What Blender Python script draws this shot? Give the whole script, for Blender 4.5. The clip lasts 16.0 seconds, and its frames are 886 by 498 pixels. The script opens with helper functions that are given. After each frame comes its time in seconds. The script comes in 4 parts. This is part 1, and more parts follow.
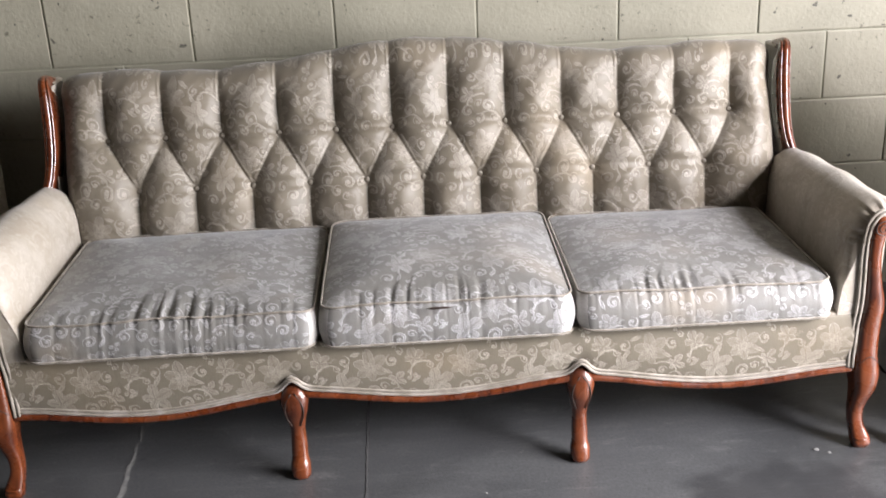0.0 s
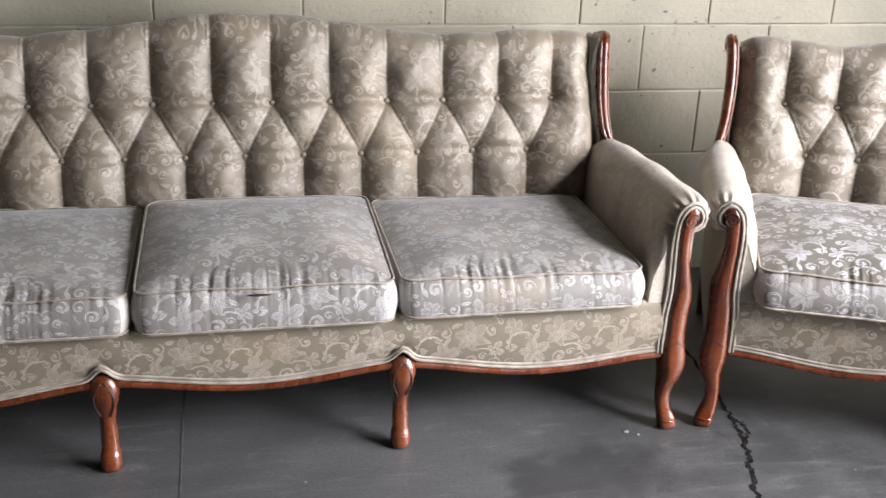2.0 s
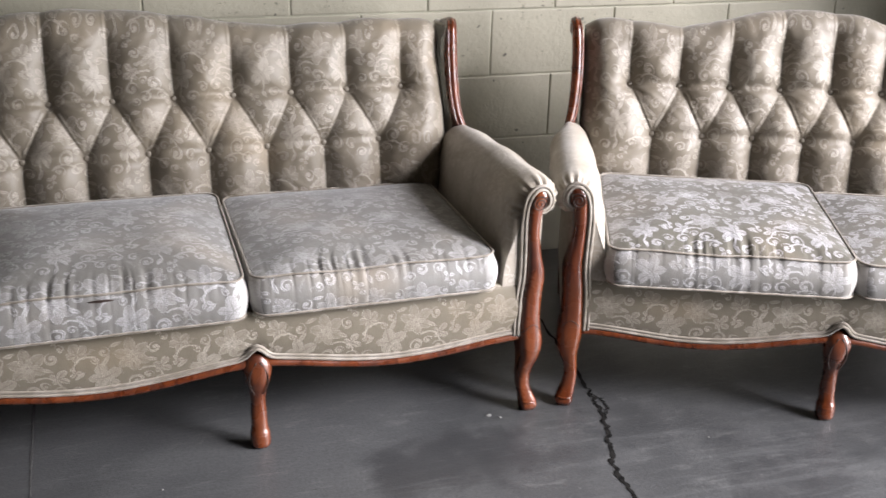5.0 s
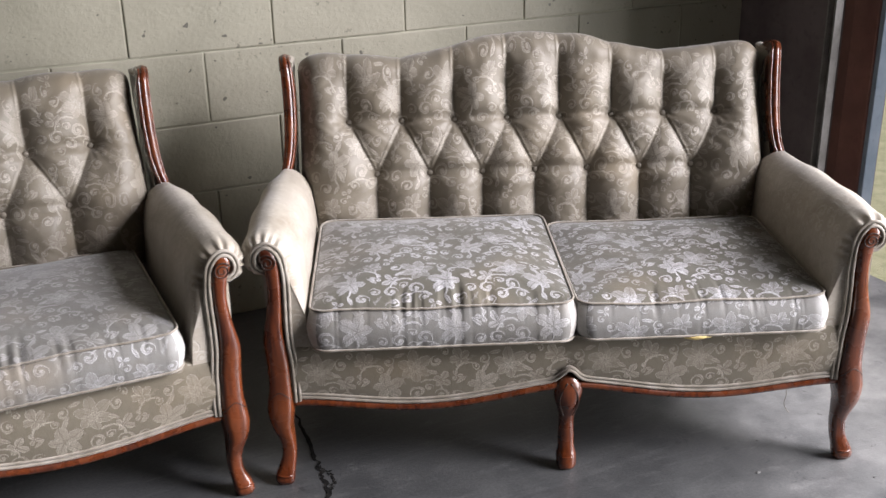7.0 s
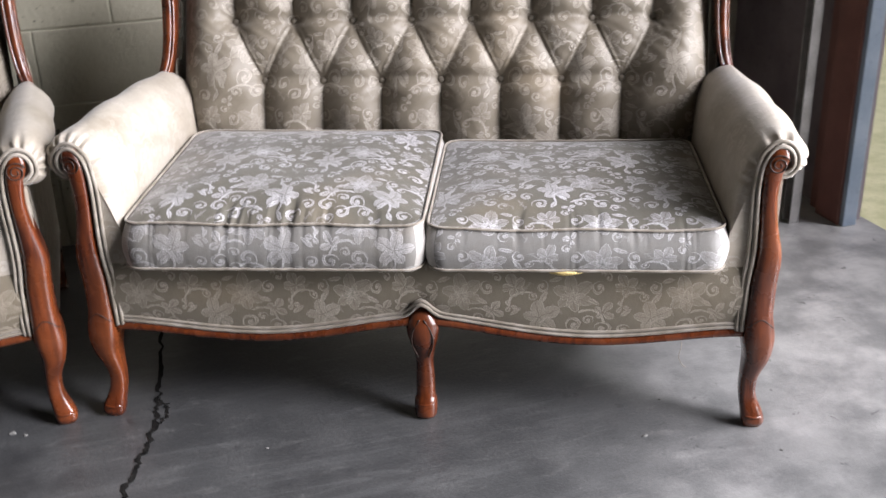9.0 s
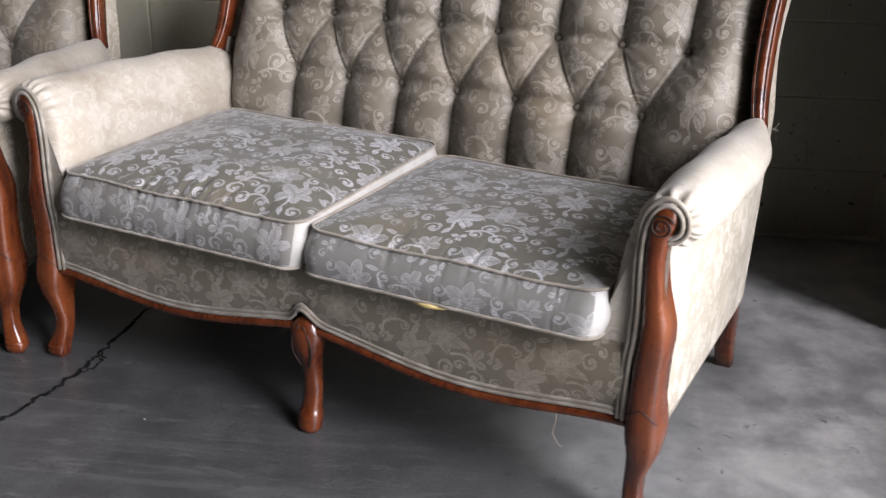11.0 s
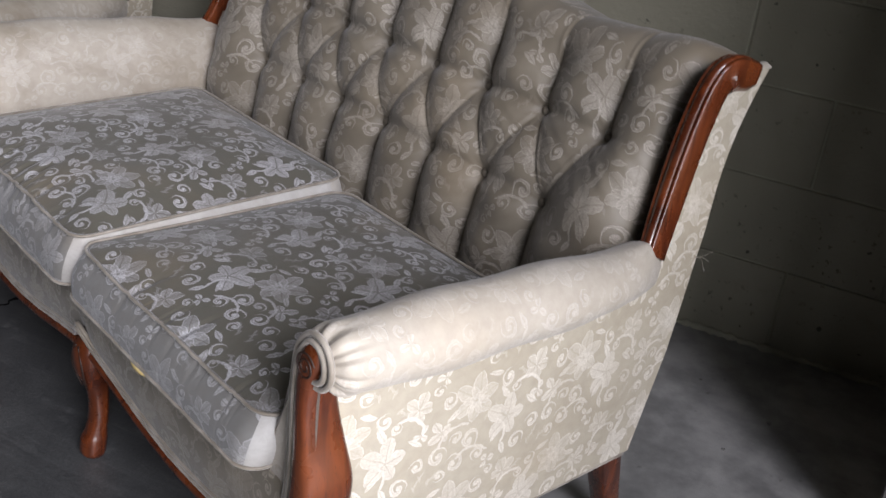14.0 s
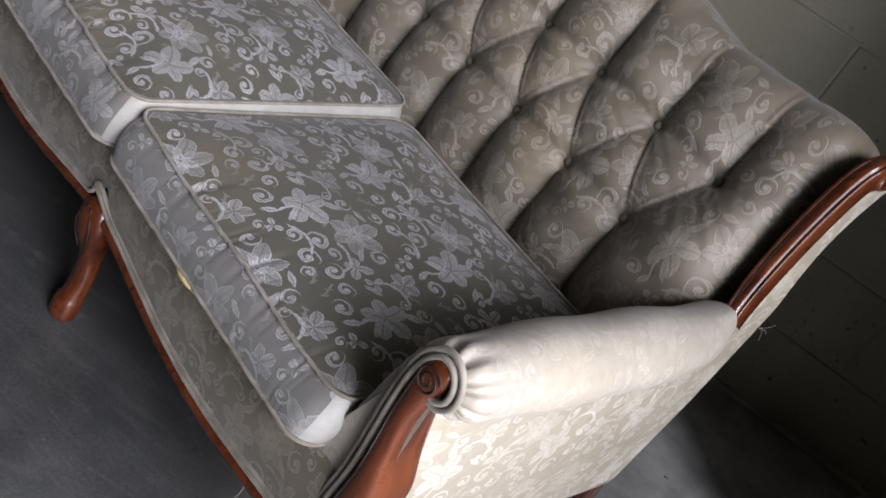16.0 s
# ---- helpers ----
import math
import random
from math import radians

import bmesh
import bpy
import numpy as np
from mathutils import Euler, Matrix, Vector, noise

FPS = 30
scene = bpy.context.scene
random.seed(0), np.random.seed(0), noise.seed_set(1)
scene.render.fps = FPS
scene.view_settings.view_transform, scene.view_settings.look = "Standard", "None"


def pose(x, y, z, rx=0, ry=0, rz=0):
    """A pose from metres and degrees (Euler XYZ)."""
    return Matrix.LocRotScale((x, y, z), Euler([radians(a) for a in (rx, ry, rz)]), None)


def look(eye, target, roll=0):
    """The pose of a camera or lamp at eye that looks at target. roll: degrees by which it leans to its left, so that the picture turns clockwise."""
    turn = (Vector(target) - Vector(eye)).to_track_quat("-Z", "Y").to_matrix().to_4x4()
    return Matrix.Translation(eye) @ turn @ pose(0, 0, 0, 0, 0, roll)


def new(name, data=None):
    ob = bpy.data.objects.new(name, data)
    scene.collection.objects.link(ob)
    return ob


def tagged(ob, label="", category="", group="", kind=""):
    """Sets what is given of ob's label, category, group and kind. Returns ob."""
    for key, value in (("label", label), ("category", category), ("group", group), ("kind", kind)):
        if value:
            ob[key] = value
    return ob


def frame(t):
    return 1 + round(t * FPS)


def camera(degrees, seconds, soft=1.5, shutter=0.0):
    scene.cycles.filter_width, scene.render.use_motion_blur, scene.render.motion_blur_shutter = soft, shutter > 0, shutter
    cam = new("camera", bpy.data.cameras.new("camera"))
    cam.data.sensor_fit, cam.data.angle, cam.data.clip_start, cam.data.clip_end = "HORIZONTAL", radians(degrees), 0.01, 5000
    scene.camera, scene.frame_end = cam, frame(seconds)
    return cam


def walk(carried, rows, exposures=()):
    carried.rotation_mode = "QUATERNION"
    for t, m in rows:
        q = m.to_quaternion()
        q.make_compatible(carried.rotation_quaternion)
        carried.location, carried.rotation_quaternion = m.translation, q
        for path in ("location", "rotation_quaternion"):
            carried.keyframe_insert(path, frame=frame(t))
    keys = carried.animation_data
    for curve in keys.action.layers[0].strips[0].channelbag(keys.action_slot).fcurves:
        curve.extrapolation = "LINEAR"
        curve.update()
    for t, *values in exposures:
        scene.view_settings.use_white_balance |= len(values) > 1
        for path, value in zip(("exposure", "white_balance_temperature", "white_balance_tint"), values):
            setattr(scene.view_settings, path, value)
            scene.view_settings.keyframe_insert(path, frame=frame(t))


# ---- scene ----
cam = camera(45.6, 16.0, 1.5, 0.5)
PATH = [
    (0, (0.595, 0.523, 1.335), (0.628, 2.395, 0.631), -2.7),
    (0.5, (0.612, 0.534, 1.345), (0.692, 2.386, 0.594), -2.1),
    (1, (0.596, 0.539, 1.356), (0.833, 2.399, 0.66), -0.4),
    (1.5, (0.597, 0.541, 1.339), (0.91, 2.371, 0.595), 1.2),
    (2, (0.599, 0.559, 1.354), (0.962, 2.376, 0.599), 1.9),
    (2.5, (0.621, 0.547, 1.35), (1.063, 2.36, 0.631), 1.6),
    (3, (0.626, 0.553, 1.362), (1.106, 2.352, 0.631), 1.4),
    (5.5, (0.741, 0.555, 1.353), (1.371, 2.286, 0.573), 1.1),
    (6, (0.876, 0.582, 1.377), (1.629, 2.263, 0.597), 0.2),
    (6.5, (1.02, 0.613, 1.364), (1.86, 2.273, 0.633), 0.9),
    (7, (1.161, 0.637, 1.36), (1.938, 2.326, 0.623), -1.2),
    (7.5, (1.342, 0.63, 1.353), (1.999, 2.371, 0.621), -1.2),
    (8, (1.475, 0.628, 1.292), (2.12, 2.389, 0.597), -3.2),
    (8.5, (1.627, 0.663, 1.237), (2.27, 2.386, 0.451), -3.8),
    (9, (1.78, 0.669, 1.171), (2.319, 2.412, 0.351), -1.8),
    (9.5, (1.995, 0.608, 1.106), (2.334, 2.448, 0.4), 0.1),
    (12, (2.941, 0.901, 1.069), (2.561, 2.695, 0.271), 3.2),
    (12.5, (3.019, 1.038, 1.096), (2.507, 2.789, 0.277), 5.6),
    (13, (3.155, 1.168, 1.122), (2.457, 2.832, 0.259), 5.4),
    (13.5, (3.332, 1.256, 1.151), (2.605, 2.896, 0.267), 6.2),
    (14, (3.384, 1.283, 1.182), (2.645, 2.929, 0.318), 7.2),
    (14.5, (3.326, 1.276, 1.215), (2.656, 2.93, 0.312), 17.1),
    (15, (3.207, 1.253, 1.204), (2.572, 2.896, 0.258), 26.1),
    (15.5, (3.072, 1.239, 1.209), (2.591, 2.922, 0.241), 31.2),
    (16, (2.971, 1.278, 1.178), (2.617, 2.975, 0.18), 31.5),
]
EXPOSURES = [(0, 1.4, 6600, 10), (3.2, 1.1, 6600, 10), (5.5, 1.0, 6570, 10), (7, 0.6, 6570, 10), (9.5, 0.66, 6480, 10), (12, -0.4, 6420, 10), (13, -0.5, 6370, 10), (14, -0.6, 6320, 10), (16, -0.45, 6280, 10)]
walk(cam, [(t, look(eye, target, roll)) for t, eye, target, roll in PATH], EXPOSURES)


# ---- world, light ----
# a bright hazy sky: broad soft light that falls through the garage doorway
SUN, SUN_AZ, SUN_EL, SUN_WIDE, SKY, FILL = 3.0, -41.0, 33.0, 20.0, 0.010, 88.0
world = bpy.data.worlds.new("world")
scene.world = world
world.use_nodes = True
wn = world.node_tree
sky = wn.nodes.new("ShaderNodeTexSky")
sky.sky_type, sky.sun_disc = "NISHITA", False
sky.sun_elevation, sky.sun_rotation = radians(SUN_EL), radians(90 - SUN_AZ)
wn.nodes["Background"].inputs["Strength"].default_value = SKY
wn.links.new(sky.outputs[0], wn.nodes["Background"].inputs["Color"])

sun_data = bpy.data.lights.new("sun", "SUN")
sun_data.energy, sun_data.angle, sun_data.color = SUN, radians(SUN_WIDE), (0.97, 0.93, 1.0)
sun = new("sun", sun_data)
to_sun = Vector((math.cos(radians(SUN_AZ)) * math.cos(radians(SUN_EL)), math.sin(radians(SUN_AZ)) * math.cos(radians(SUN_EL)), math.sin(radians(SUN_EL))))
sun.matrix_world = look(to_sun * 30, (0, 0, 0), 0)

door_data = bpy.data.lights.new("doorway_daylight", "AREA")
door_data.shape, door_data.size, door_data.size_y = "RECTANGLE", 1.9, 2.2
door_data.spread, door_data.energy, door_data.color = radians(115), FILL, (0.97, 0.95, 1.0)
doorway = new("doorway_daylight", door_data)
doorway.matrix_world = look((3.715, 1.25, 1.42), (1.4, 1.72, 1.20), 0)


# ---- materials ----
class Nodes:
    """A short way to write node arithmetic."""

    def __init__(self, name, tree=None):
        if tree is not None:
            self.t = tree
            return
        self.m = bpy.data.materials.new(name)
        self.m.use_nodes = True
        self.t = self.m.node_tree
        self.b = self.t.nodes["Principled BSDF"]

    def add(self, kind, **ins):
        n = self.t.nodes.new(kind)
        for k, v in ins.items():
            self.put(n.inputs[k.replace("_", " ")], v)
        return n

    def put(self, socket, v):
        if isinstance(v, bpy.types.NodeSocket):
            self.t.links.new(v, socket)
        else:
            socket.default_value = v

    def math(self, op, a, b=0.0, c=0.0, clamp=False):
        n = self.t.nodes.new("ShaderNodeMath")
        n.operation, n.use_clamp = op, clamp
        for i, v in enumerate((a, b, c)):
            self.put(n.inputs[i], v)
        return n.outputs[0]

    def ramp(self, x, lo, hi, a=0.0, b=1.0):
        n = self.t.nodes.new("ShaderNodeMapRange")
        n.interpolation_type = "SMOOTHSTEP"
        for k, v in zip(("Value", "From Min", "From Max", "To Min", "To Max"), (x, lo, hi, a, b)):
            self.put(n.inputs[k], v)
        return n.outputs[0]

    def mix(self, f, a, b, kind="MIX"):
        n = self.t.nodes.new("ShaderNodeMix")
        n.data_type, n.blend_type = "RGBA", kind
        self.put(n.inputs[0], f)
        for s, v in ((n.inputs[6], a), (n.inputs[7], b)):
            self.put(s, (*v, 1.0) if isinstance(v, tuple) and len(v) == 3 else v)
        return n.outputs[2]

    def noise(self, vec, scale, detail=3.0, rough=0.5, distortion=0.0):
        n = self.add("ShaderNodeTexNoise", Scale=scale, Detail=detail, Roughness=rough, Distortion=distortion)
        if vec is not None:
            self.put(n.inputs["Vector"], vec)
        return n.outputs["Fac"]

    def coord(self, what="Object"):
        return self.t.nodes.new("ShaderNodeTexCoord").outputs[what]

    def scaled(self, vec, s):
        n = self.t.nodes.new("ShaderNodeMapping")
        n.inputs["Scale"].default_value = s
        self.put(n.inputs["Vector"], vec)
        return n.outputs[0]

    def bump(self, h, strength, distance, after=None):
        n = self.add("ShaderNodeBump", Strength=strength, Distance=distance, Height=h)
        if after is not None:
            self.put(n.inputs["Normal"], after)
        return n.outputs[0]

    def done(self, color, rough=0.5, normal=None, **more):
        self.put(self.b.inputs["Base Color"], (*color, 1.0) if isinstance(color, tuple) and len(color) == 3 else color)
        self.put(self.b.inputs["Roughness"], rough)
        if normal is not None:
            self.put(self.b.inputs["Normal"], normal)
        for k, v in more.items():
            self.put(self.b.inputs[k.replace("_", " ")], v)
        return self.m


def damask():
    """The woven figure as a node group: flowers, leaves and curling vines, laid out in metres of cloth."""
    tree = bpy.data.node_groups.new("damask_figure", "ShaderNodeTree")
    tree.interface.new_socket("Vector", in_out="INPUT", socket_type="NodeSocketVector")
    tree.interface.new_socket("Figure", in_out="OUTPUT", socket_type="NodeSocketFloat")
    n = Nodes("", tree)
    uv = tree.nodes.new("NodeGroupInput").outputs[0]
    # a little wobble, so that no two repeats are drawn quite alike
    wob = n.add("ShaderNodeTexNoise", Vector=uv, Scale=26.0, Detail=2.5)
    off = n.t.nodes.new("ShaderNodeVectorMath")
    off.operation = "MULTIPLY_ADD"
    n.put(off.inputs[0], wob.outputs["Color"])
    off.inputs[1].default_value = (0.011, 0.011, 0.0)
    n.put(off.inputs[2], uv)
    # the edges step with the weave
    fine = n.add("ShaderNodeTexNoise", Vector=uv, Scale=150.0, Detail=2.0)
    off2 = n.t.nodes.new("ShaderNodeVectorMath")
    off2.operation = "MULTIPLY_ADD"
    n.put(off2.inputs[0], fine.outputs["Color"])
    off2.inputs[1].default_value = (0.0038, 0.0038, 0.0)
    n.put(off2.inputs[2], off.outputs[0])
    sep = n.add("ShaderNodeSeparateXYZ", Vector=off2.outputs[0])
    CW, CH = 0.208, 0.1635
    cy = n.math("DIVIDE", sep.outputs[1], CH)
    row = n.math("FLOOR", cy)
    y = n.math("MULTIPLY", n.math("SUBTRACT", cy, row), CH)
    odd = n.math("FLOORED_MODULO", row, 2.0)
    cx = n.math("ADD", n.math("DIVIDE", sep.outputs[0], CW), n.math("MULTIPLY", odd, 0.37))
    x0 = n.math("MULTIPLY", n.math("FRACT", cx), CW)
    # every other row is turned over
    x = n.math("ADD", n.math("MULTIPLY", x0, n.math("SUBTRACT", 1.0, n.math("MULTIPLY", odd, 2.0))), n.math("MULTIPLY", odd, CW))

    state = [None]

    def polar(px, py):
        # each motif waits for the one before it, which keeps the shader small
        xk = x if state[0] is None else n.math("MULTIPLY_ADD", state[0], 1e-7, x)
        dx, dy = n.math("SUBTRACT", xk, px), n.math("SUBTRACT", y, py)
        r = n.math("SQRT", n.math("ADD", n.math("MULTIPLY", dx, dx), n.math("MULTIPLY", dy, dy)))
        return dx, dy, r, n.math("ARCTAN2", dy, dx)

    def lay(value, weight=1.0):
        v = value if weight == 1.0 else n.math("MULTIPLY", value, weight)
        state[0] = v if state[0] is None else n.math("MAXIMUM", state[0], v)

    def petals(px, py, R, k, turn, wd, solid=0.9, lean=0.0):
        """k broad petals with a pointed tip round a centre: one petal, folded round; lean: longer on one side."""
        _, _, r, a = polar(px, py)
        step = 2 * math.pi / k
        at = n.math("FLOORED_MODULO", n.math("ADD", a, turn), 2 * math.pi)
        f = n.math("SUBTRACT", n.math("FLOORED_MODULO", at, step), step / 2)
        if lean:
            r = n.math("MULTIPLY", r, n.math("MULTIPLY_ADD", n.math("COSINE", at), lean, 1.0))
        u = n.math("MULTIPLY", r, n.math("COSINE", f))
        v = n.math("ABSOLUTE", n.math("MULTIPLY", r, n.math("SINE", f)))
        s = n.math("DIVIDE", u, R, clamp=True)
        edge = n.math("MULTIPLY", n.math("MULTIPLY", s, n.math("POWER", n.math("SUBTRACT", 1.0, s), 0.72)), wd * R)
        gap = n.math("SUBTRACT", edge, v)
        body = n.ramp(gap, -0.0002, 0.0007)
        rim = n.ramp(gap, 0.0010, 0.0021, 1.0, solid)
        vein = n.ramp(n.math("MULTIPLY_ADD", s, 0.0006, v), 0.0008, 0.0016, 0.35, 1.0)
        lay(n.math("MULTIPLY", n.math("MULTIPLY", body, rim), vein))

    def scroll(px, py, R, turn, way):
        """A curled tendril that swells outwards and ends in a bulb."""
        _, _, r, a = polar(px, py)
        ph = n.math("FRACT", n.math("ADD", n.math("MULTIPLY_ADD", a, way / (2 * math.pi), turn), n.math("DIVIDE", r, R * 0.86)))
        off = n.math("ABSOLUTE", n.math("SUBTRACT", ph, 0.5))
        wide = n.math("MULTIPLY_ADD", r, 0.07 / R, 0.185)
        line = n.ramp(n.math("SUBTRACT", wide, off), -0.03, 0.03)
        core = n.ramp(off, 0.03, 0.10, 0.50, 1.0)
        curl = n.math("MULTIPLY", n.math("MULTIPLY", line, core), n.ramp(r, R * 0.94, R * 1.03, 1.0, 0.0))
        lay(n.math("MAXIMUM", curl, n.ramp(r, R * 0.20, R * 0.30, 1.0, 0.0)))

    def leaf(px, py, L, Wd, turn, weight=1.0):
        dx, dy, _, _ = polar(px, py)
        c, s = math.cos(turn), math.sin(turn)
        u = n.math("ADD", n.math("MULTIPLY", dx, c / L), n.math("MULTIPLY", dy, s / L))
        v = n.math("ABSOLUTE", n.math("ADD", n.math("MULTIPLY", dx, -s), n.math("MULTIPLY", dy, c)))
        edge = n.math("MULTIPLY", n.math("SUBTRACT", 1.0, n.math("MULTIPLY", u, u)), Wd)
        body = n.ramp(n.math("SUBTRACT", edge, v), -0.0004, 0.0008)
        rib = n.ramp(v, 0.0004, 0.0012, 0.5, 1.0)
        lay(n.math("MULTIPLY", body, rib), weight)

    def arc(px, py, R, turn, half):
        dx, dy, r, a = polar(px, py)
        line = n.ramp(n.math("ABSOLUTE", n.math("SUBTRACT", r, R)), 0.0016, 0.0026, 1.0, 0.0)
        side = n.math("ADD", n.math("MULTIPLY", dx, math.cos(turn)), n.math("MULTIPLY", dy, math.sin(turn)))
        lay(n.math("MULTIPLY", line, n.ramp(side, R * math.cos(half) - 0.001, R * math.cos(half) + 0.001)))

    # a solid flower with six pointed petals, a larger open one, and vines that curl round them
    petals(0.140, 0.074, 0.036, 5, 0.5, 1.05, 0.72, 0.16)
    petals(0.078, 0.120, 0.039, 6, 1.2, 0.92, 0.45, 0.14)
    petals(0.078, 0.120, 0.025, 6, 1.72, 0.80, 0.60)
    petals(0.078, 0.120, 0.015, 5, 0.3, 1.1, 1.0)
    petals(0.186, 0.138, 0.024, 5, 2.0, 1.1, 0.45, 0.2)
    petals(0.022, 0.088, 0.021, 4, 0.2, 1.0, 0.7, 0.25)
    petals(0.112, 0.010, 0.015, 3, 0.9, 1.1, 0.9)
    petals(0.196, 0.098, 0.015, 3, 2.0, 1.1, 0.9)
    scroll(0.020, 0.050, 0.0160, 0.1, 1)
    scroll(0.050, 0.030, 0.0155, 0.55, -1)
    scroll(0.074, 0.058, 0.0170, 0.3, 1)
    scroll(0.092, 0.030, 0.0125, 0.8, -1)
    scroll(0.048, 0.070, 0.0110, 0.7, -1)
    scroll(0.166, 0.024, 0.0150, 0.2, 1)
    scroll(0.192, 0.048, 0.0130, 0.6, -1)
    scroll(0.030, 0.136, 0.0135, 0.4, -1)
    scroll(0.012, 0.156, 0.0090, 0.1, 1)
    scroll(0.134, 0.138, 0.0130, 0.9, 1)
    scroll(0.152, 0.120, 0.0090, 0.3, -1)
    scroll(0.026, 0.016, 0.0110, 0.5, 1)
    arc(0.048, 0.062, 0.030, 2.0, 1.1)
    arc(0.080, 0.012, 0.034, 1.5, 0.9)
    arc(0.112, 0.048, 0.028, 0.4, 1.0)
    arc(0.168, 0.100, 0.030, 1.0, 1.1)
    leaf(0.132, 0.116, 0.016, 0.0055, 2.2)
    leaf(0.124, 0.050, 0.015, 0.0050, 0.9)
    leaf(0.186, 0.088, 0.015, 0.0050, 2.5)
    leaf(0.140, 0.022, 0.014, 0.0050, 2.0)
    leaf(0.040, 0.110, 0.014, 0.0046, 0.5)
    leaf(0.110, 0.152, 0.014, 0.0046, 2.9)
    for i in range(4):
        leaf(0.100 + 0.006 * i, 0.086 + 0.004 * i, 0.008, 0.0020, 1.1 + 0.9 * (i % 2), 0.5)
        leaf(0.192 + 0.004 * i, 0.012 + 0.006 * i, 0.008, 0.0020, 2.0 - 0.9 * (i % 2), 0.5)
        leaf(0.156 + 0.005 * i, 0.146 - 0.004 * i, 0.008, 0.0020, 0.3 - 0.9 * (i % 2), 0.5)
        leaf(0.008 + 0.005 * i, 0.012 + 0.004 * i, 0.008, 0.0020, 1.4 - 0.9 * (i % 2), 0.5)

    tree.links.new(state[0], tree.nodes.new("NodeGroupOutput").inputs[0])
    return tree


DAMASK = damask()


def brocade(name, ground, figure, strength=1.0, worn=0.0, sheen=0.2):
    """Woven damask: figures in satin thread on a matt ground."""
    n = Nodes(name)
    uv = n.t.nodes.new("ShaderNodeUVMap").outputs[0]
    woven = n.t.nodes.new("ShaderNodeGroup")
    woven.node_tree = DAMASK
    n.t.links.new(uv, woven.inputs[0])
    fig = woven.outputs[0]
    # shuttle streaks, fading and old soiling
    streak = n.noise(n.scaled(uv, (160.0, 900.0, 1.0)), 1.0, 2.0)
    fade = n.ramp(n.noise(uv, 9.0, 3.0), 0.3, 0.7, 0.55, 1.0)
    fig = n.math("MULTIPLY", n.math("MULTIPLY", fig, fade), strength)
    fig = n.math("MULTIPLY", fig, n.ramp(streak, 0.30, 0.62, 0.70, 1.10), clamp=True)
    thread = n.noise(n.scaled(uv, (260.0, 420.0, 1.0)), 1.0, 3.0, 0.6)
    fig = n.math("MULTIPLY", fig, n.ramp(thread, 0.36, 0.62, 0.62, 1.12), clamp=True)
    soil = n.ramp(n.noise(uv, 4.5, 4.0, 0.6, 0.6), 0.42, 0.75)
    yellow = n.ramp(n.noise(uv, 2.6, 3.0, 0.55, 0.3), 0.5, 0.78)
    base = n.mix(fig, ground, figure)
    base = n.mix(n.math("MULTIPLY", soil, 0.30 + worn), base, (0.46, 0.40, 0.30), "MULTIPLY")
    base = n.mix(n.math("MULTIPLY", yellow, 0.26), base, (0.42, 0.31, 0.18))
    mottle = n.noise(uv, 55.0, 4.0, 0.65)
    base = n.mix(n.ramp(mottle, 0.35, 0.7, 0.0, 0.30), base, n.mix(0.5, base, (0.13, 0.10, 0.07)))
    weave = n.noise(n.scaled(uv, (1400.0, 1400.0, 1.0)), 1.0, 1.0)
    base = n.mix(0.16, base, n.mix(weave, (0.55, 0.55, 0.55), (1.0, 1.0, 1.0)), "MULTIPLY")
    nor = n.bump(weave, 0.18, 0.0006)
    nor = n.bump(fig, 0.6, 0.0010, nor)
    nor = n.bump(n.noise(uv, 38.0, 3.0), 0.30, 0.003, nor)
    rough = n.math("MULTIPLY_ADD", fig, -0.03, 0.50)
    return n.done(base, rough, nor, Specular_IOR_Level=0.45, Sheen_Weight=n.math("MULTIPLY_ADD", fig, -sheen * 0.7, sheen), Sheen_Roughness=0.45, Sheen_Tint=(0.90, 0.94, 1.0, 1.0))


FABRIC = brocade("brocade", (0.168, 0.147, 0.110), (0.40, 0.365, 0.305))
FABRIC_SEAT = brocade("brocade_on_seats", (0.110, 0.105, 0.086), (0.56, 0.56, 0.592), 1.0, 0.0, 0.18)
# sofa seats: the satin's silvery glare is put into a paler colour
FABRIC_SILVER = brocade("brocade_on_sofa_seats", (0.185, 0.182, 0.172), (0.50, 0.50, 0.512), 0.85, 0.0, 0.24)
# cushion ends: plain, brightened in the colour as if lit from the doorway
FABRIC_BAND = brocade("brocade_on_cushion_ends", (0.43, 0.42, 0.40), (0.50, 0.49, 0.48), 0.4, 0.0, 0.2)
FABRIC_BACK = brocade("brocade_on_back", (0.172, 0.150, 0.115), (0.375, 0.345, 0.30), 0.9, 0.1)
# outer sides: worn cream cloth, lightened further with doorway light in the colour
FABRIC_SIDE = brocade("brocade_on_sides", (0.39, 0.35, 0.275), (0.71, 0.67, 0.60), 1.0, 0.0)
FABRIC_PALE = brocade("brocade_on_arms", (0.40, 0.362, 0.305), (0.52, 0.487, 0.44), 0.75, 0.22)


def plain_cloth():
    n = Nodes("welt_cord")
    uv = n.coord("Object")
    f = n.noise(uv, 30.0, 3.0)
    c = n.mix(n.ramp(f, 0.35, 0.7), (0.18, 0.155, 0.12), (0.29, 0.26, 0.22))
    return n.done(c, 0.65, n.bump(n.noise(uv, 900.0, 1.0), 0.3, 0.0006), Sheen_Weight=0.3)


WELT = plain_cloth()


def button_cloth():
    n = Nodes("button_cloth")
    o = n.coord("Object")
    return n.done(n.mix(n.noise(o, 200.0), (0.13, 0.112, 0.085), (0.24, 0.21, 0.17)), 0.5, n.bump(n.noise(o, 900.0, 1.0), 0.3, 0.0005))


BUTTON = button_cloth()


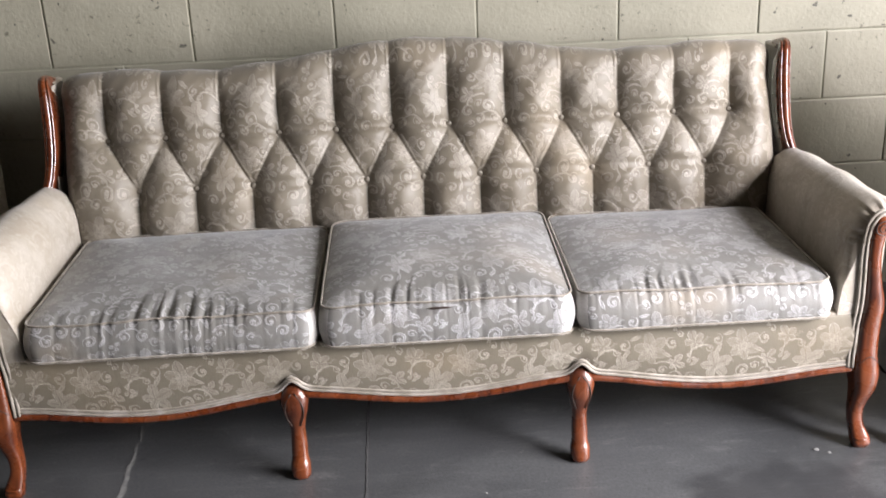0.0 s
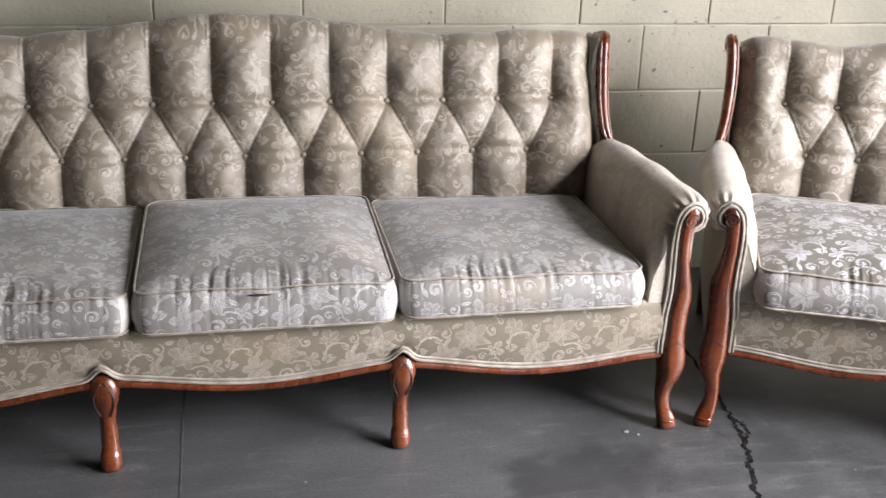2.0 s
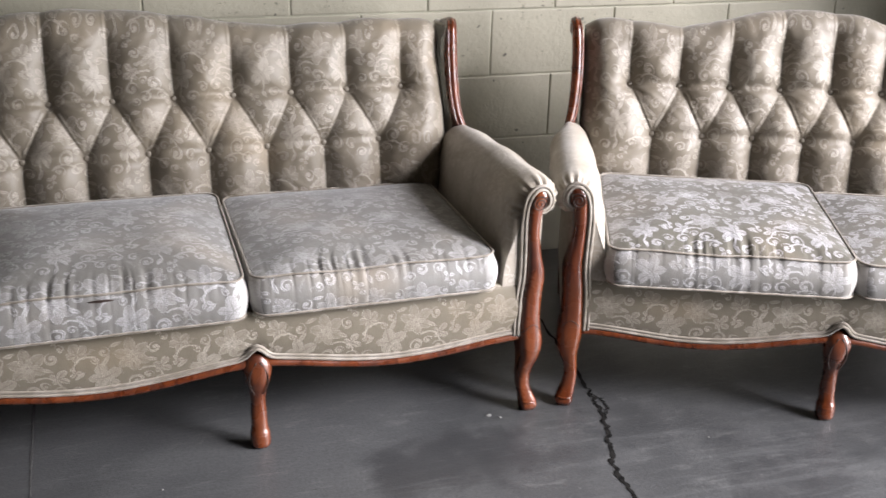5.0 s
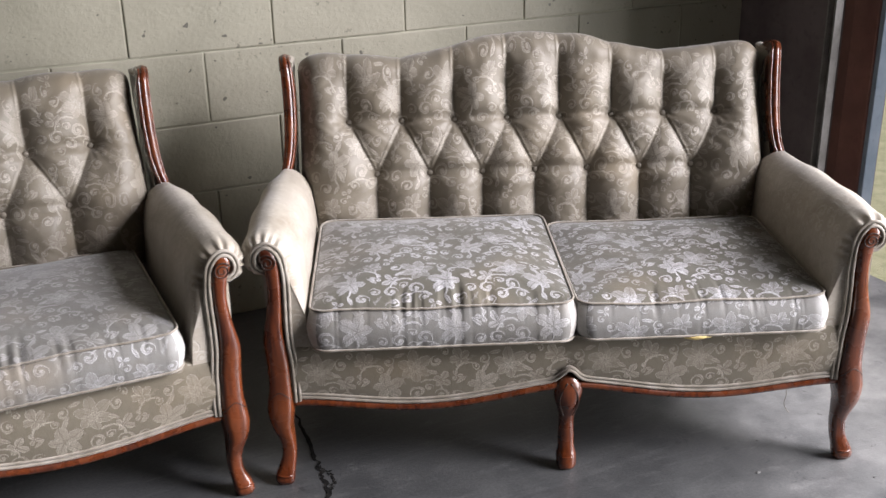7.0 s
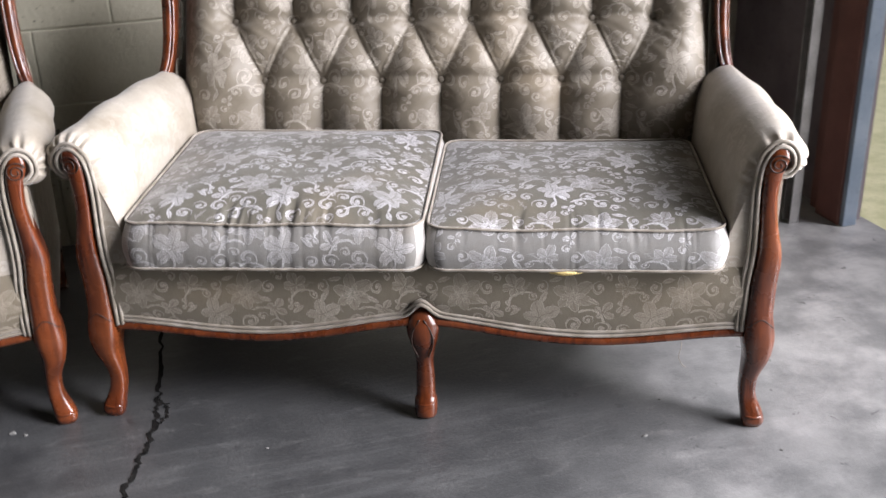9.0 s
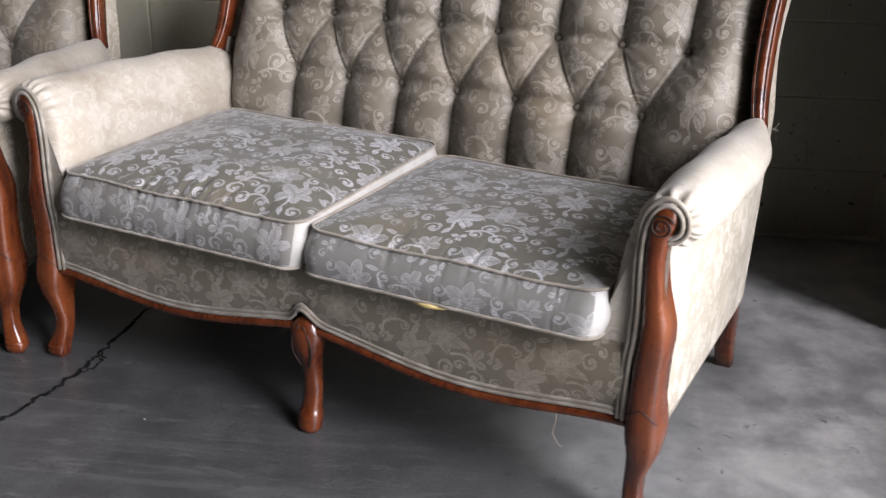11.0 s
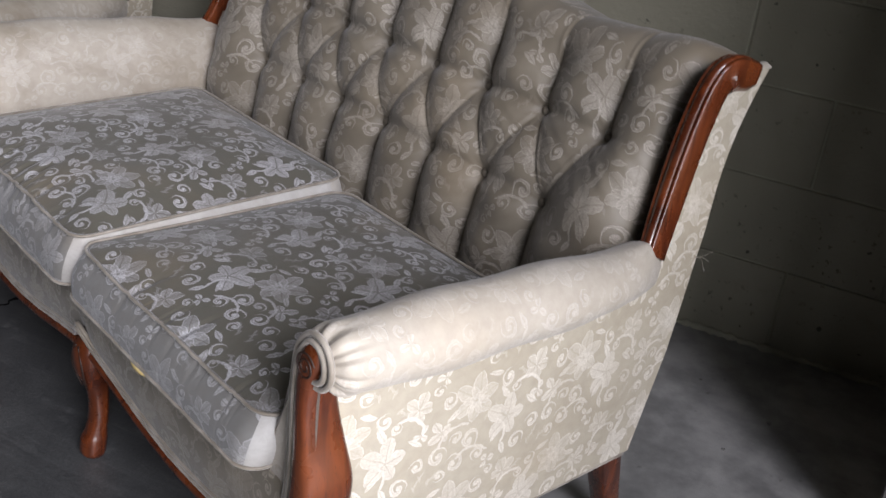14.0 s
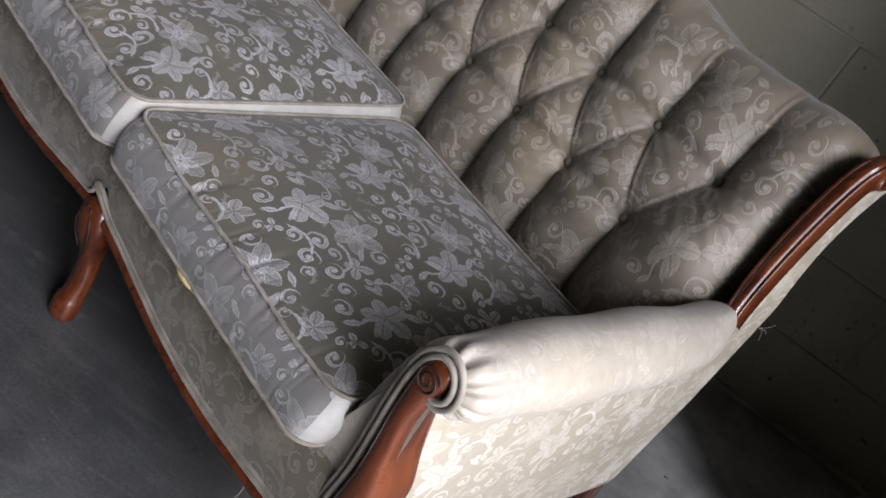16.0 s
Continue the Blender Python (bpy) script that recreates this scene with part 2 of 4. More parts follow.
def wood():
    n = Nodes("varnished_wood")
    o = n.coord("Object")
    grain = n.noise(n.scaled(o, (60.0, 60.0, 7.0)), 1.0, 5.0, 0.6, 0.8)
    blot = n.noise(o, 9.0, 3.0)
    fleck = n.noise(n.scaled(o, (420.0, 420.0, 40.0)), 1.0, 2.0)
    c = n.mix(n.ramp(grain, 0.3, 0.72), (0.038, 0.0085, 0.004), (0.130, 0.030, 0.009))
    c = n.mix(n.ramp(blot, 0.35, 0.7, 0.0, 0.4), c, (0.20, 0.055, 0.016))
    c = n.mix(n.ramp(fleck, 0.62, 0.7, 0.0, 0.55), c, (0.05, 0.015, 0.008))
    chips = n.ramp(n.noise(o, 75.0, 4.0, 0.7), 0.735, 0.765)
    c = n.mix(n.math("MULTIPLY", chips, 0.7), c, (0.42, 0.26, 0.14))
    r = n.ramp(n.noise(o, 25.0, 3.0), 0.3, 0.7, 0.20, 0.38)
    return n.done(c, r, n.bump(grain, 0.12, 0.001), Coat_Weight=0.5, Coat_Roughness=0.15)


WOOD = wood()


def dark_line():
    n = Nodes("dark_groove")
    o = n.coord("Object")
    return n.done(n.mix(n.noise(o, 60.0), (0.012, 0.006, 0.004), (0.035, 0.016, 0.010)), 0.6)


GROOVE = dark_line()


def stain_foam():
    n = Nodes("yellow_foam")
    o = n.coord("Object")
    c = n.mix(n.noise(o, 60.0, 4.0), (0.50, 0.36, 0.10), (0.72, 0.58, 0.28))
    return n.done(c, 0.9, n.bump(n.noise(o, 300.0, 2.0), 0.8, 0.002))


FOAM = stain_foam()


def block_paint():
    n = Nodes("painted_block")
    o = n.t.nodes.new("ShaderNodeNewGeometry").outputs["Position"]
    info = n.t.nodes.new("ShaderNodeObjectInfo").outputs["Random"]
    coarse, fine = n.noise(o, 3.0, 4.0), n.noise(o, 90.0, 4.0, 0.6)
    c = n.mix(n.ramp(coarse, 0.3, 0.7), (0.27, 0.258, 0.20), (0.335, 0.318, 0.25))
    c = n.mix(n.ramp(info, 0.0, 1.0, 0.0, 0.16), c, (0.28, 0.275, 0.21))
    dirt = n.ramp(n.noise(o, 11.0, 5.0, 0.65), 0.60, 0.78, 0.0, 0.5)
    c = n.mix(dirt, c, (0.25, 0.23, 0.17))
    c = n.mix(n.ramp(n.noise(o, 1.1, 5.0, 0.6, 0.8), 0.48, 0.72, 0.0, 0.55), c, (0.215, 0.205, 0.155))
    c = n.mix(n.ramp(n.noise(o, 31.0, 2.0), 0.725, 0.75, 0.0, 0.8), c, (0.05, 0.047, 0.04))
    pits = n.ramp(n.noise(o, 48.0, 3.0, 0.7), 0.60, 0.67)
    band = n.ramp(n.noise(n.scaled(o, (1.4, 1.4, 7.0)), 1.0, 2.0), 0.46, 0.62)
    pits = n.math("MULTIPLY", pits, band)
    c = n.mix(n.math("MULTIPLY", pits, 0.75), c, (0.09, 0.085, 0.065))
    nor = n.bump(fine, 0.55, 0.003)
    nor = n.bump(pits, -0.8, 0.004, nor)
    nor = n.bump(n.noise(o, 14.0, 2.0), 0.3, 0.006, nor)
    return n.done(c, n.ramp(coarse, 0.3, 0.7, 0.50, 0.68), nor)


BLOCK = block_paint()


def mortar():
    n = Nodes("painted_mortar")
    o = n.t.nodes.new("ShaderNodeNewGeometry").outputs["Position"]
    c = n.mix(n.ramp(n.noise(o, 12.0, 4.0), 0.35, 0.7), (0.31, 0.305, 0.235), (0.41, 0.40, 0.315))
    return n.done(c, 0.7, n.bump(n.noise(o, 120.0, 3.0), 0.5, 0.002))


MORTAR = mortar()


def concrete():
    n = Nodes("concrete_floor")
    o = n.t.nodes.new("ShaderNodeNewGeometry").outputs["Position"]
    big, mid, small = n.noise(o, 1.3, 4.0, 0.6, 0.4), n.noise(o, 7.0, 5.0, 0.65), n.noise(o, 140.0, 3.0, 0.7)
    c = n.mix(n.ramp(big, 0.3, 0.7), (0.042, 0.0445, 0.047), (0.078, 0.082, 0.0855))
    c = n.mix(n.ramp(mid, 0.35, 0.72, 0.0, 0.55), c, (0.085, 0.088, 0.089))
    scuff = n.ramp(n.noise(n.scaled(o, (9.0, 34.0, 9.0)), 1.0, 5.0, 0.7, 0.8), 0.54, 0.72)
    c = n.mix(n.math("MULTIPLY", scuff, 0.65), c, (0.17, 0.172, 0.17))
    grit = n.noise(o, 420.0, 2.0, 0.6)
    c = n.mix(n.ramp(grit, 0.35, 0.65, 0.0, 0.30), c, (0.20, 0.20, 0.197))
    c = n.mix(n.ramp(small, 0.3, 0.75, 0.0, 0.55), c, (0.030, 0.031, 0.032))
    wet = n.ramp(n.noise(o, 2.4, 4.0, 0.6, 1.0), 0.56, 0.76)
    c = n.mix(n.math("MULTIPLY", wet, 0.35), c, (0.035, 0.035, 0.037))
    sep = n.add("ShaderNodeSeparateXYZ", Vector=o)
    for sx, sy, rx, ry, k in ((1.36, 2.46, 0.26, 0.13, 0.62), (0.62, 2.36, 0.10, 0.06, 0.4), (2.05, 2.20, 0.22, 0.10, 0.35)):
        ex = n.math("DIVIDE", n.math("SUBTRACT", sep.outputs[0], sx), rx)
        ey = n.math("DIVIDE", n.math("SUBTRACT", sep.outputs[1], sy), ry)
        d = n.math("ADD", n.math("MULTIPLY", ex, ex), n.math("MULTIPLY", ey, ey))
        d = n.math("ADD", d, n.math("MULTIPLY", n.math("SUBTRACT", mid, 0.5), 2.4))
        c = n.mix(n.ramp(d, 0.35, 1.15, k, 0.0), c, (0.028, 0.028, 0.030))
    # a broad darker patch with a ragged outline in front of the loveseat
    ex, ey = n.math("DIVIDE", n.math("SUBTRACT", sep.outputs[0], 1.80), 0.85), n.math("DIVIDE", n.math("SUBTRACT", sep.outputs[1], 2.15), 0.85)
    d = n.math("ADD", n.math("MULTIPLY", ex, ex), n.math("MULTIPLY", ey, ey))
    d = n.math("ADD", d, n.math("MULTIPLY", n.math("SUBTRACT", big, 0.5), 2.0))
    c = n.mix(n.math("MULTIPLY", n.ramp(d, 0.45, 1.2, 0.34, 0.0), n.ramp(mid, 0.35, 0.72, 1.0, 0.55)), c, (0.016, 0.017, 0.019))
    chalk = n.ramp(n.noise(o, 17.0, 5.0, 0.75, 0.6), 0.655, 0.74)
    c = n.mix(n.math("MULTIPLY", chalk, 0.38), c, (0.30, 0.295, 0.285))
    # paler towards the doorway: daylight on the floor, put into the colour
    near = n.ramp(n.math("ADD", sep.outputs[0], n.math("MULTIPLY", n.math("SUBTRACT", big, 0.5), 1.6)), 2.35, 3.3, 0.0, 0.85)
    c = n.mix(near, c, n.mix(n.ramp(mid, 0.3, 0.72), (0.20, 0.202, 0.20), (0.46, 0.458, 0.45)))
    spots = n.ramp(n.noise(o, 55.0, 2.0), 0.77, 0.80)
    c = n.mix(n.math("MULTIPLY", spots, 0.45), c, (0.035, 0.033, 0.033))
    # trowel sweeps: long arcs a little paler than the rest, and dark drips
    sweep = n.ramp(n.noise(n.scaled(o, (2.2, 26.0, 2.2)), 1.0, 4.0, 0.65, 1.6), 0.52, 0.70)
    c = n.mix(n.math("MULTIPLY", sweep, 0.16), c, (0.16, 0.165, 0.168))
    drips = n.ramp(n.noise(o, 23.0, 3.0, 0.6, 0.5), 0.66, 0.72)
    c = n.mix(n.math("MULTIPLY", drips, 0.5), c, (0.022, 0.022, 0.024))
    nor = n.bump(small, 0.45, 0.0018)
    nor = n.bump(mid, 0.25, 0.004, nor)
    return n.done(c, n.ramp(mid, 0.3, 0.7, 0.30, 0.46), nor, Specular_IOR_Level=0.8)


CONCRETE = concrete()


def simple(name, a, b, scale, rough, relief=0.2, dist=0.002, metal=0.0, detail=4.0):
    n = Nodes(name)
    o = n.t.nodes.new("ShaderNodeNewGeometry").outputs["Position"]
    f = n.noise(o, scale, detail, 0.6)
    c = n.mix(n.ramp(f, 0.3, 0.7), a, b)
    c = n.mix(n.ramp(n.noise(o, scale * 7, 3.0), 0.55, 0.75, 0.0, 0.35), c, tuple(v * 0.6 for v in a))
    return n.done(c, n.ramp(f, 0.3, 0.7, rough, min(rough + 0.15, 1.0)), n.bump(n.noise(o, scale * 12, 3.0), relief, dist), Metallic=metal)


# wall beside the doorway: its backlit shade is put into the colour
RETURN_WALL = simple("backlit_dark_wall", (0.12, 0.096, 0.105), (0.19, 0.158, 0.168), 6.0, 0.6)
JAMB_WOOD = simple("red_brown_jamb_paint", (0.12, 0.050, 0.042), (0.18, 0.080, 0.065), 8.0, 0.5)
JAMB_BLUE = simple("blue_grey_jamb_paint", (0.13, 0.17, 0.22), (0.19, 0.23, 0.28), 9.0, 0.5)
TRACK = simple("galvanised_steel", (0.16, 0.155, 0.155), (0.26, 0.255, 0.25), 14.0, 0.45, metal=0.4)
# walls and ceiling out of view: guessed, kept dark to limit bounced light
UNSEEN_ROOM = simple("dark_unseen_room", (0.055, 0.045, 0.036), (0.095, 0.078, 0.062), 2.0, 0.75)
GRASS = simple("sunlit_grass", (0.58, 0.58, 0.33), (0.74, 0.72, 0.47), 14.0, 0.9, 0.6, 0.02)
CRACK = simple("crack_dirt", (0.006, 0.006, 0.006), (0.020, 0.019, 0.018), 60.0, 0.95)
CRACK.node_tree.nodes["Principled BSDF"].inputs["Specular IOR Level"].default_value = 0.02
SEAM = simple("seam_filler", (0.045, 0.045, 0.045), (0.09, 0.09, 0.088), 50.0, 0.9)
PALE_SEAM = simple("worn_seam_edge", (0.13, 0.13, 0.125), (0.21, 0.21, 0.20), 40.0, 0.9)


# ---- mesh helpers ----
def mesh_object(name, verts, faces, mat, parent=None, label="", uvs=None, smooth=True):
    me = bpy.data.meshes.new(name)
    me.from_pydata([tuple(map(float, v)) for v in verts], [], [tuple(map(int, f)) for f in faces])
    me.materials.append(mat)
    if uvs is not None:
        layer = me.uv_layers.new(name="UVMap")
        idx = np.empty(len(me.loops), dtype=np.int32)
        me.loops.foreach_get("vertex_index", idx)
        layer.data.foreach_set("uv", np.asarray(uvs, dtype=np.float32)[idx].ravel())
    if smooth:
        me.polygons.foreach_set("use_smooth", [True] * len(me.polygons))
    me.update()
    ob = new(name, me)
    ob.parent = parent
    if label:
        ob["label"] = label
    return ob


def part(name, bm, mat, parent, label="", smooth=False):
    me = bpy.data.meshes.new(name)
    bm.normal_update()
    bm.to_mesh(me)
    bm.free()
    me.materials.append(mat)
    if smooth:
        me.polygons.foreach_set("use_smooth", [True] * len(me.polygons))
    ob = new(name, me)
    ob.parent = parent
    if label:
        ob["label"] = label
    return ob


def grid_faces(nu, nv, wrap_u=False, wrap_v=False, base=0, flip=False):
    out = []
    for i in range(nu if wrap_u else nu - 1):
        for j in range(nv if wrap_v else nv - 1):
            a, b = i * nv + j, ((i + 1) % nu) * nv + j
            c, d = ((i + 1) % nu) * nv + (j + 1) % nv, i * nv + (j + 1) % nv
            q = (base + a, base + b, base + c, base + d)
            out.append(q[::-1] if flip else q)
    return out


def sheet(name, P, UV, mat, parent, label="", flip=False):
    """A surface from a grid of places P[u, v] with cloth coordinates UV[u, v]."""
    P = np.asarray(P)
    nu, nv = P.shape[:2]
    return mesh_object(name, P.reshape(-1, 3), grid_faces(nu, nv, flip=flip), mat, parent, label, None if UV is None else np.asarray(UV).reshape(-1, 2))


def rings(name, R, mat, parent, label="", uvs=None, caps=True, flip=False):
    """A loft through closed rings R[k, i]."""
    R = np.asarray(R)
    nu, nv = R.shape[:2]
    faces = grid_faces(nu, nv, wrap_v=True, flip=flip)
    if caps:
        a, b = tuple(range(nv)), tuple((nu - 1) * nv + i for i in range(nv))
        faces += [a[::-1], b] if flip else [a, b[::-1]]
    return mesh_object(name, R.reshape(-1, 3), faces, mat, parent, label, uvs)


def tube_rings(path, radius, sides=8, closed=False, squash=1.0):
    path = np.asarray(path, dtype=float)
    n = len(path)
    if closed:
        tang = np.roll(path, -1, 0) - np.roll(path, 1, 0)
    else:
        tang = np.gradient(path, axis=0)
    tang /= np.linalg.norm(tang, axis=1)[:, None] + 1e-12
    up = np.array((0.0, 0.0, 1.0)) if abs(tang[0][2]) < 0.9 else np.array((0.0, 1.0, 0.0))
    out = []
    for k in range(n):
        side = np.cross(tang[k], up)
        side /= np.linalg.norm(side) + 1e-12
        up = np.cross(side, tang[k])
        r = radius[k] if np.ndim(radius) else radius
        ang = np.linspace(0, 2 * np.pi, sides, endpoint=False)
        out.append(path[k] + r * (np.cos(ang)[:, None] * side + squash * np.sin(ang)[:, None] * up))
    return np.array(out)


def tube(name, path, radius, mat, parent, label="", sides=8, closed=False):
    R = tube_rings(path, radius, sides, closed)
    if closed:
        nu, nv = R.shape[:2]
        return mesh_object(name, R.reshape(-1, 3), grid_faces(nu, nv, True, True, flip=True), mat, parent, label)
    return rings(name, R, mat, parent, label, flip=True)


def smooth_path(pts, n):
    """A Catmull-Rom curve through pts, n places along it."""
    p = np.asarray(pts, dtype=float)
    q = np.vstack((2 * p[0] - p[1], p, 2 * p[-1] - p[-2]))
    out = []
    for s in np.linspace(0, len(p) - 1 - 1e-9, n):
        i, t = int(s), s - int(s)
        a, b, c, d = q[i:i + 4]
        out.append(0.5 * (2 * b + (c - a) * t + (2 * a - 5 * b + 4 * c - d) * t * t + (3 * b - a - 3 * c + d) * t ** 3))
    return np.array(out)


def box_bm(x0, x1, y0, y1, z0, z1, bevel=0.0, seg=2):
    bm = bmesh.new()
    bmesh.ops.create_cube(bm, size=1.0)
    for v in bm.verts:
        v.co = Vector((x0 if v.co.x < 0 else x1, y0 if v.co.y < 0 else y1, z0 if v.co.z < 0 else z1))
    if bevel:
        bmesh.ops.bevel(bm, geom=bm.edges[:], offset=bevel, segments=seg, affect="EDGES", profile=0.6)
    return bm


# ---- large structure ----
WALL_Y, DOOR_X = 3.562, 3.67
LEFT_X, BACK_Y, TOP = -3.2, -3.6, 2.95
OPEN_Y0, OPEN_Y1, OPEN_Z = -1.20, 2.903, 2.60


def structure(name, bm, mat, label, category):
    return tagged(part(name, bm, mat, None), label, category, "", "structure")


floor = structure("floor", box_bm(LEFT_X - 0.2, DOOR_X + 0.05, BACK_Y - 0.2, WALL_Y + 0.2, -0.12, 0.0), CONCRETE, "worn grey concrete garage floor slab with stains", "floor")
wall_north = structure("wall_north", box_bm(LEFT_X - 0.2, DOOR_X + 0.2, WALL_Y + 0.0035, WALL_Y + 0.2, 0.0, TOP), MORTAR, "pale green painted concrete block wall", "wall")
wall_west = structure("wall_west", box_bm(LEFT_X - 0.2, LEFT_X, BACK_Y, WALL_Y + 0.004, 0.0, TOP), UNSEEN_ROOM, "unseen garage side wall, kept dark against bounced light", "wall")
wall_south = structure("wall_south", box_bm(LEFT_X - 0.2, DOOR_X + 0.2, BACK_Y - 0.2, BACK_Y, 0.0, TOP), UNSEEN_ROOM, "unseen garage rear wall, kept dark against bounced light", "wall")
ceiling = structure("ceiling", box_bm(LEFT_X - 0.2, DOOR_X + 0.2, BACK_Y - 0.2, WALL_Y + 0.2, TOP, TOP + 0.15), UNSEEN_ROOM, "unseen garage ceiling, kept dark against bounced light", "ceiling")
wall_east = structure("wall_east", box_bm(DOOR_X, DOOR_X + 0.035, OPEN_Y1 + 0.02, WALL_Y + 0.004, 0.0, TOP), RETURN_WALL, "return wall beside the doorway, backlit shade in its dark colour", "wall")
# unseen walls beside and over the opening, placed to cut the incoming light
structure("wall_east_far", box_bm(DOOR_X, DOOR_X + 0.035, BACK_Y, OPEN_Y0, 0.0, TOP), UNSEEN_ROOM, "unseen dark wall that ends the daylight opening", "wall")
structure("wall_east_lintel", box_bm(DOOR_X, DOOR_X + 0.035, OPEN_Y0, OPEN_Y1 + 0.02, OPEN_Z, TOP), RETURN_WALL, "unseen dark wall over the doorway that cuts off high light", "wall")

# the jamb: red-brown boards towards the room, a blue-grey lining towards the opening
jamb = new("door_jamb")
tagged(jamb, "red-brown wooden garage door jamb with blue-grey lining", "door jamb", "", "structure")
part("jamb_board", box_bm(3.618, 3.669, OPEN_Y1 + 0.006, OPEN_Y1 + 0.105, 0.0, OPEN_Z, 0.004), JAMB_WOOD, jamb)
part("stop_board", box_bm(3.640, 3.665, OPEN_Y1 + 0.105, OPEN_Y1 + 0.16, 0.0, OPEN_Z, 0.003), JAMB_WOOD, jamb)
part("lining", box_bm(3.624, 3.668, OPEN_Y1 - 0.012, OPEN_Y1 + 0.006, 0.0, OPEN_Z, 0.003), JAMB_BLUE, jamb, "blue-grey painted lining board")

# upright steel track of the roller door: a channel with two lips
track = new("door_track")
tagged(track, "upright galvanised steel garage door track", "door track", "", "structure")
part("web", box_bm(3.528, 3.534, 2.965, 3.000, 0.0, OPEN_Z + 0.1, 0.0015), TRACK, track)
part("lip", box_bm(3.505, 3.528, 2.965, 2.969, 0.0, OPEN_Z + 0.1, 0.001), TRACK, track)
part("lip", box_bm(3.505, 3.528, 2.996, 3.000, 0.0, OPEN_Z + 0.1, 0.001), TRACK, track)
for z in (1.25, 1.95):
    part("bracket", box_bm(3.534, 3.64, 2.985, 2.995, z, z + 0.05, 0.001), TRACK, track)

# outside: one sheet of grass to the horizon
bm = bmesh.new()
vs = [bm.verts.new(v) for v in ((-400, -400, -0.125), (400, -400, -0.125), (400, 400, -0.125), (-400, 400, -0.125))]
bm.faces.new(vs)
structure("ground", bm, GRASS, "bright sunlit yellow-green grass outside", "grass")


# ---- the upholstered suite ----
def zrail(x, nodes):
    """Height of the scalloped lower edge of the seat rail: high at posts and knees, low between."""
    for a, b in zip(nodes, nodes[1:]):
        if x <= b or b == nodes[-1]:
            s = min(max((x - a) / (b - a), 0.0), 1.0)
            ha, hb = (0.192 if a == nodes[0] else 0.208), (0.190 if b == nodes[-1] else 0.208)
            return ha + (hb - ha) * s - 0.031 * (0.5 - 0.5 * math.cos(2 * math.pi * s)) ** 0.8
    return 0.19


BACK_Z = (0.36, 0.45, 0.53, 0.60, 0.66, 0.74, 0.82, 0.90)
BACK_Y0 = (0.572, 0.578, 0.590, 0.615, 0.642, 0.675, 0.702, 0.728)
WING = ((0.574, 0.546), (0.590, 0.578), (0.606, 0.622), (0.621, 0.678), (0.637, 0.742), (0.652, 0.790), (0.668, 0.812), (0.696, 0.816), (0.738, 0.806))
REAR_Z = (0.175, 0.352, 0.538, 0.74, 0.812, 0.92)
REAR_Y = (0.632, 0.676, 0.700, 0.752, 0.772, 0.79)
POST = (  # height, inner side, outer side, depth centre, half depth
    (0.000, 0.620, 0.654, -0.004, 0.017), (0.012, 0.616, 0.659, -0.006, 0.021), (0.028, 0.614, 0.656, -0.003, 0.020),
    (0.058, 0.610, 0.643, 0.005, 0.018), (0.085, 0.609, 0.641, 0.009, 0.019), (0.110, 0.610, 0.645, 0.009, 0.023),
    (0.147, 0.611, 0.659, 0.010, 0.034), (0.183, 0.605, 0.665, 0.013, 0.042), (0.215, 0.604, 0.662, 0.016, 0.042),
    (0.243, 0.605, 0.658, 0.017, 0.040), (0.302, 0.607, 0.659, 0.017, 0.038), (0.345, 0.612, 0.662, 0.017, 0.039),
    (0.372, 0.614, 0.660, 0.017, 0.038), (0.415, 0.614, 0.650, 0.014, 0.033), (0.470, 0.612, 0.643, 0.009, 0.027),
    (0.512, 0.613, 0.646, 0.004, 0.022), (0.540, 0.616, 0.655, 0.001, 0.019), (0.556, 0.622, 0.655, 0.000, 0.016), (0.566, 0.630, 0.650, 0.000, 0.012))
KNEE_LEG = (  # height, half width, depth centre, half depth
    (0.000, 0.017, 0.004, 0.016), (0.010, 0.022, 0.002, 0.021), (0.036, 0.0225, 0.005, 0.021), (0.050, 0.019, 0.009, 0.018),
    (0.080, 0.0185, 0.014, 0.016), (0.120, 0.0170, 0.015, 0.017), (0.150, 0.0215, 0.010, 0.021), (0.175, 0.028, 0.005, 0.026),
    (0.205, 0.0325, 0.003, 0.026), (0.222, 0.027, 0.003, 0.022), (0.236, 0.016, 0.004, 0.014), (0.241, 0.006, 0.004, 0.006))


def squircle(cx, cy, z, a, b, n=20, power=0.72):
    t = np.linspace(0, 2 * np.pi, n, endpoint=False)
    c, s = np.cos(t), np.sin(t)
    return np.stack((cx + a * np.sign(c) * np.abs(c) ** power, cy + b * np.sign(s) * np.abs(s) ** power, np.full(n, z)), 1)


def refine(rows, n):
    return smooth_path(np.array(rows), n)


def pleats(hw, n_up, step, ztop):
    """Creases of the deep buttoning, as segments (x0, z0, x1, z1, kind), and the buttons."""
    up = [(i - (n_up - 1) / 2) * step for i in range(n_up)]
    low = [(a + b) / 2 for a, b in zip(up, up[1:])]
    zu, zl = 0.657, 0.530
    segs = [(x, zu, x * 1.01, 1.0, "top") for x in up] + [(x, zl, x, 0.34, "low") for x in low]
    for j, x in enumerate(low):
        segs += [(up[j], zu, x, zl, "pleat"), (up[j + 1], zu, x, zl, "pleat")]
    return segs, [(x, zu) for x in up] + [(x, zl) for x in low]


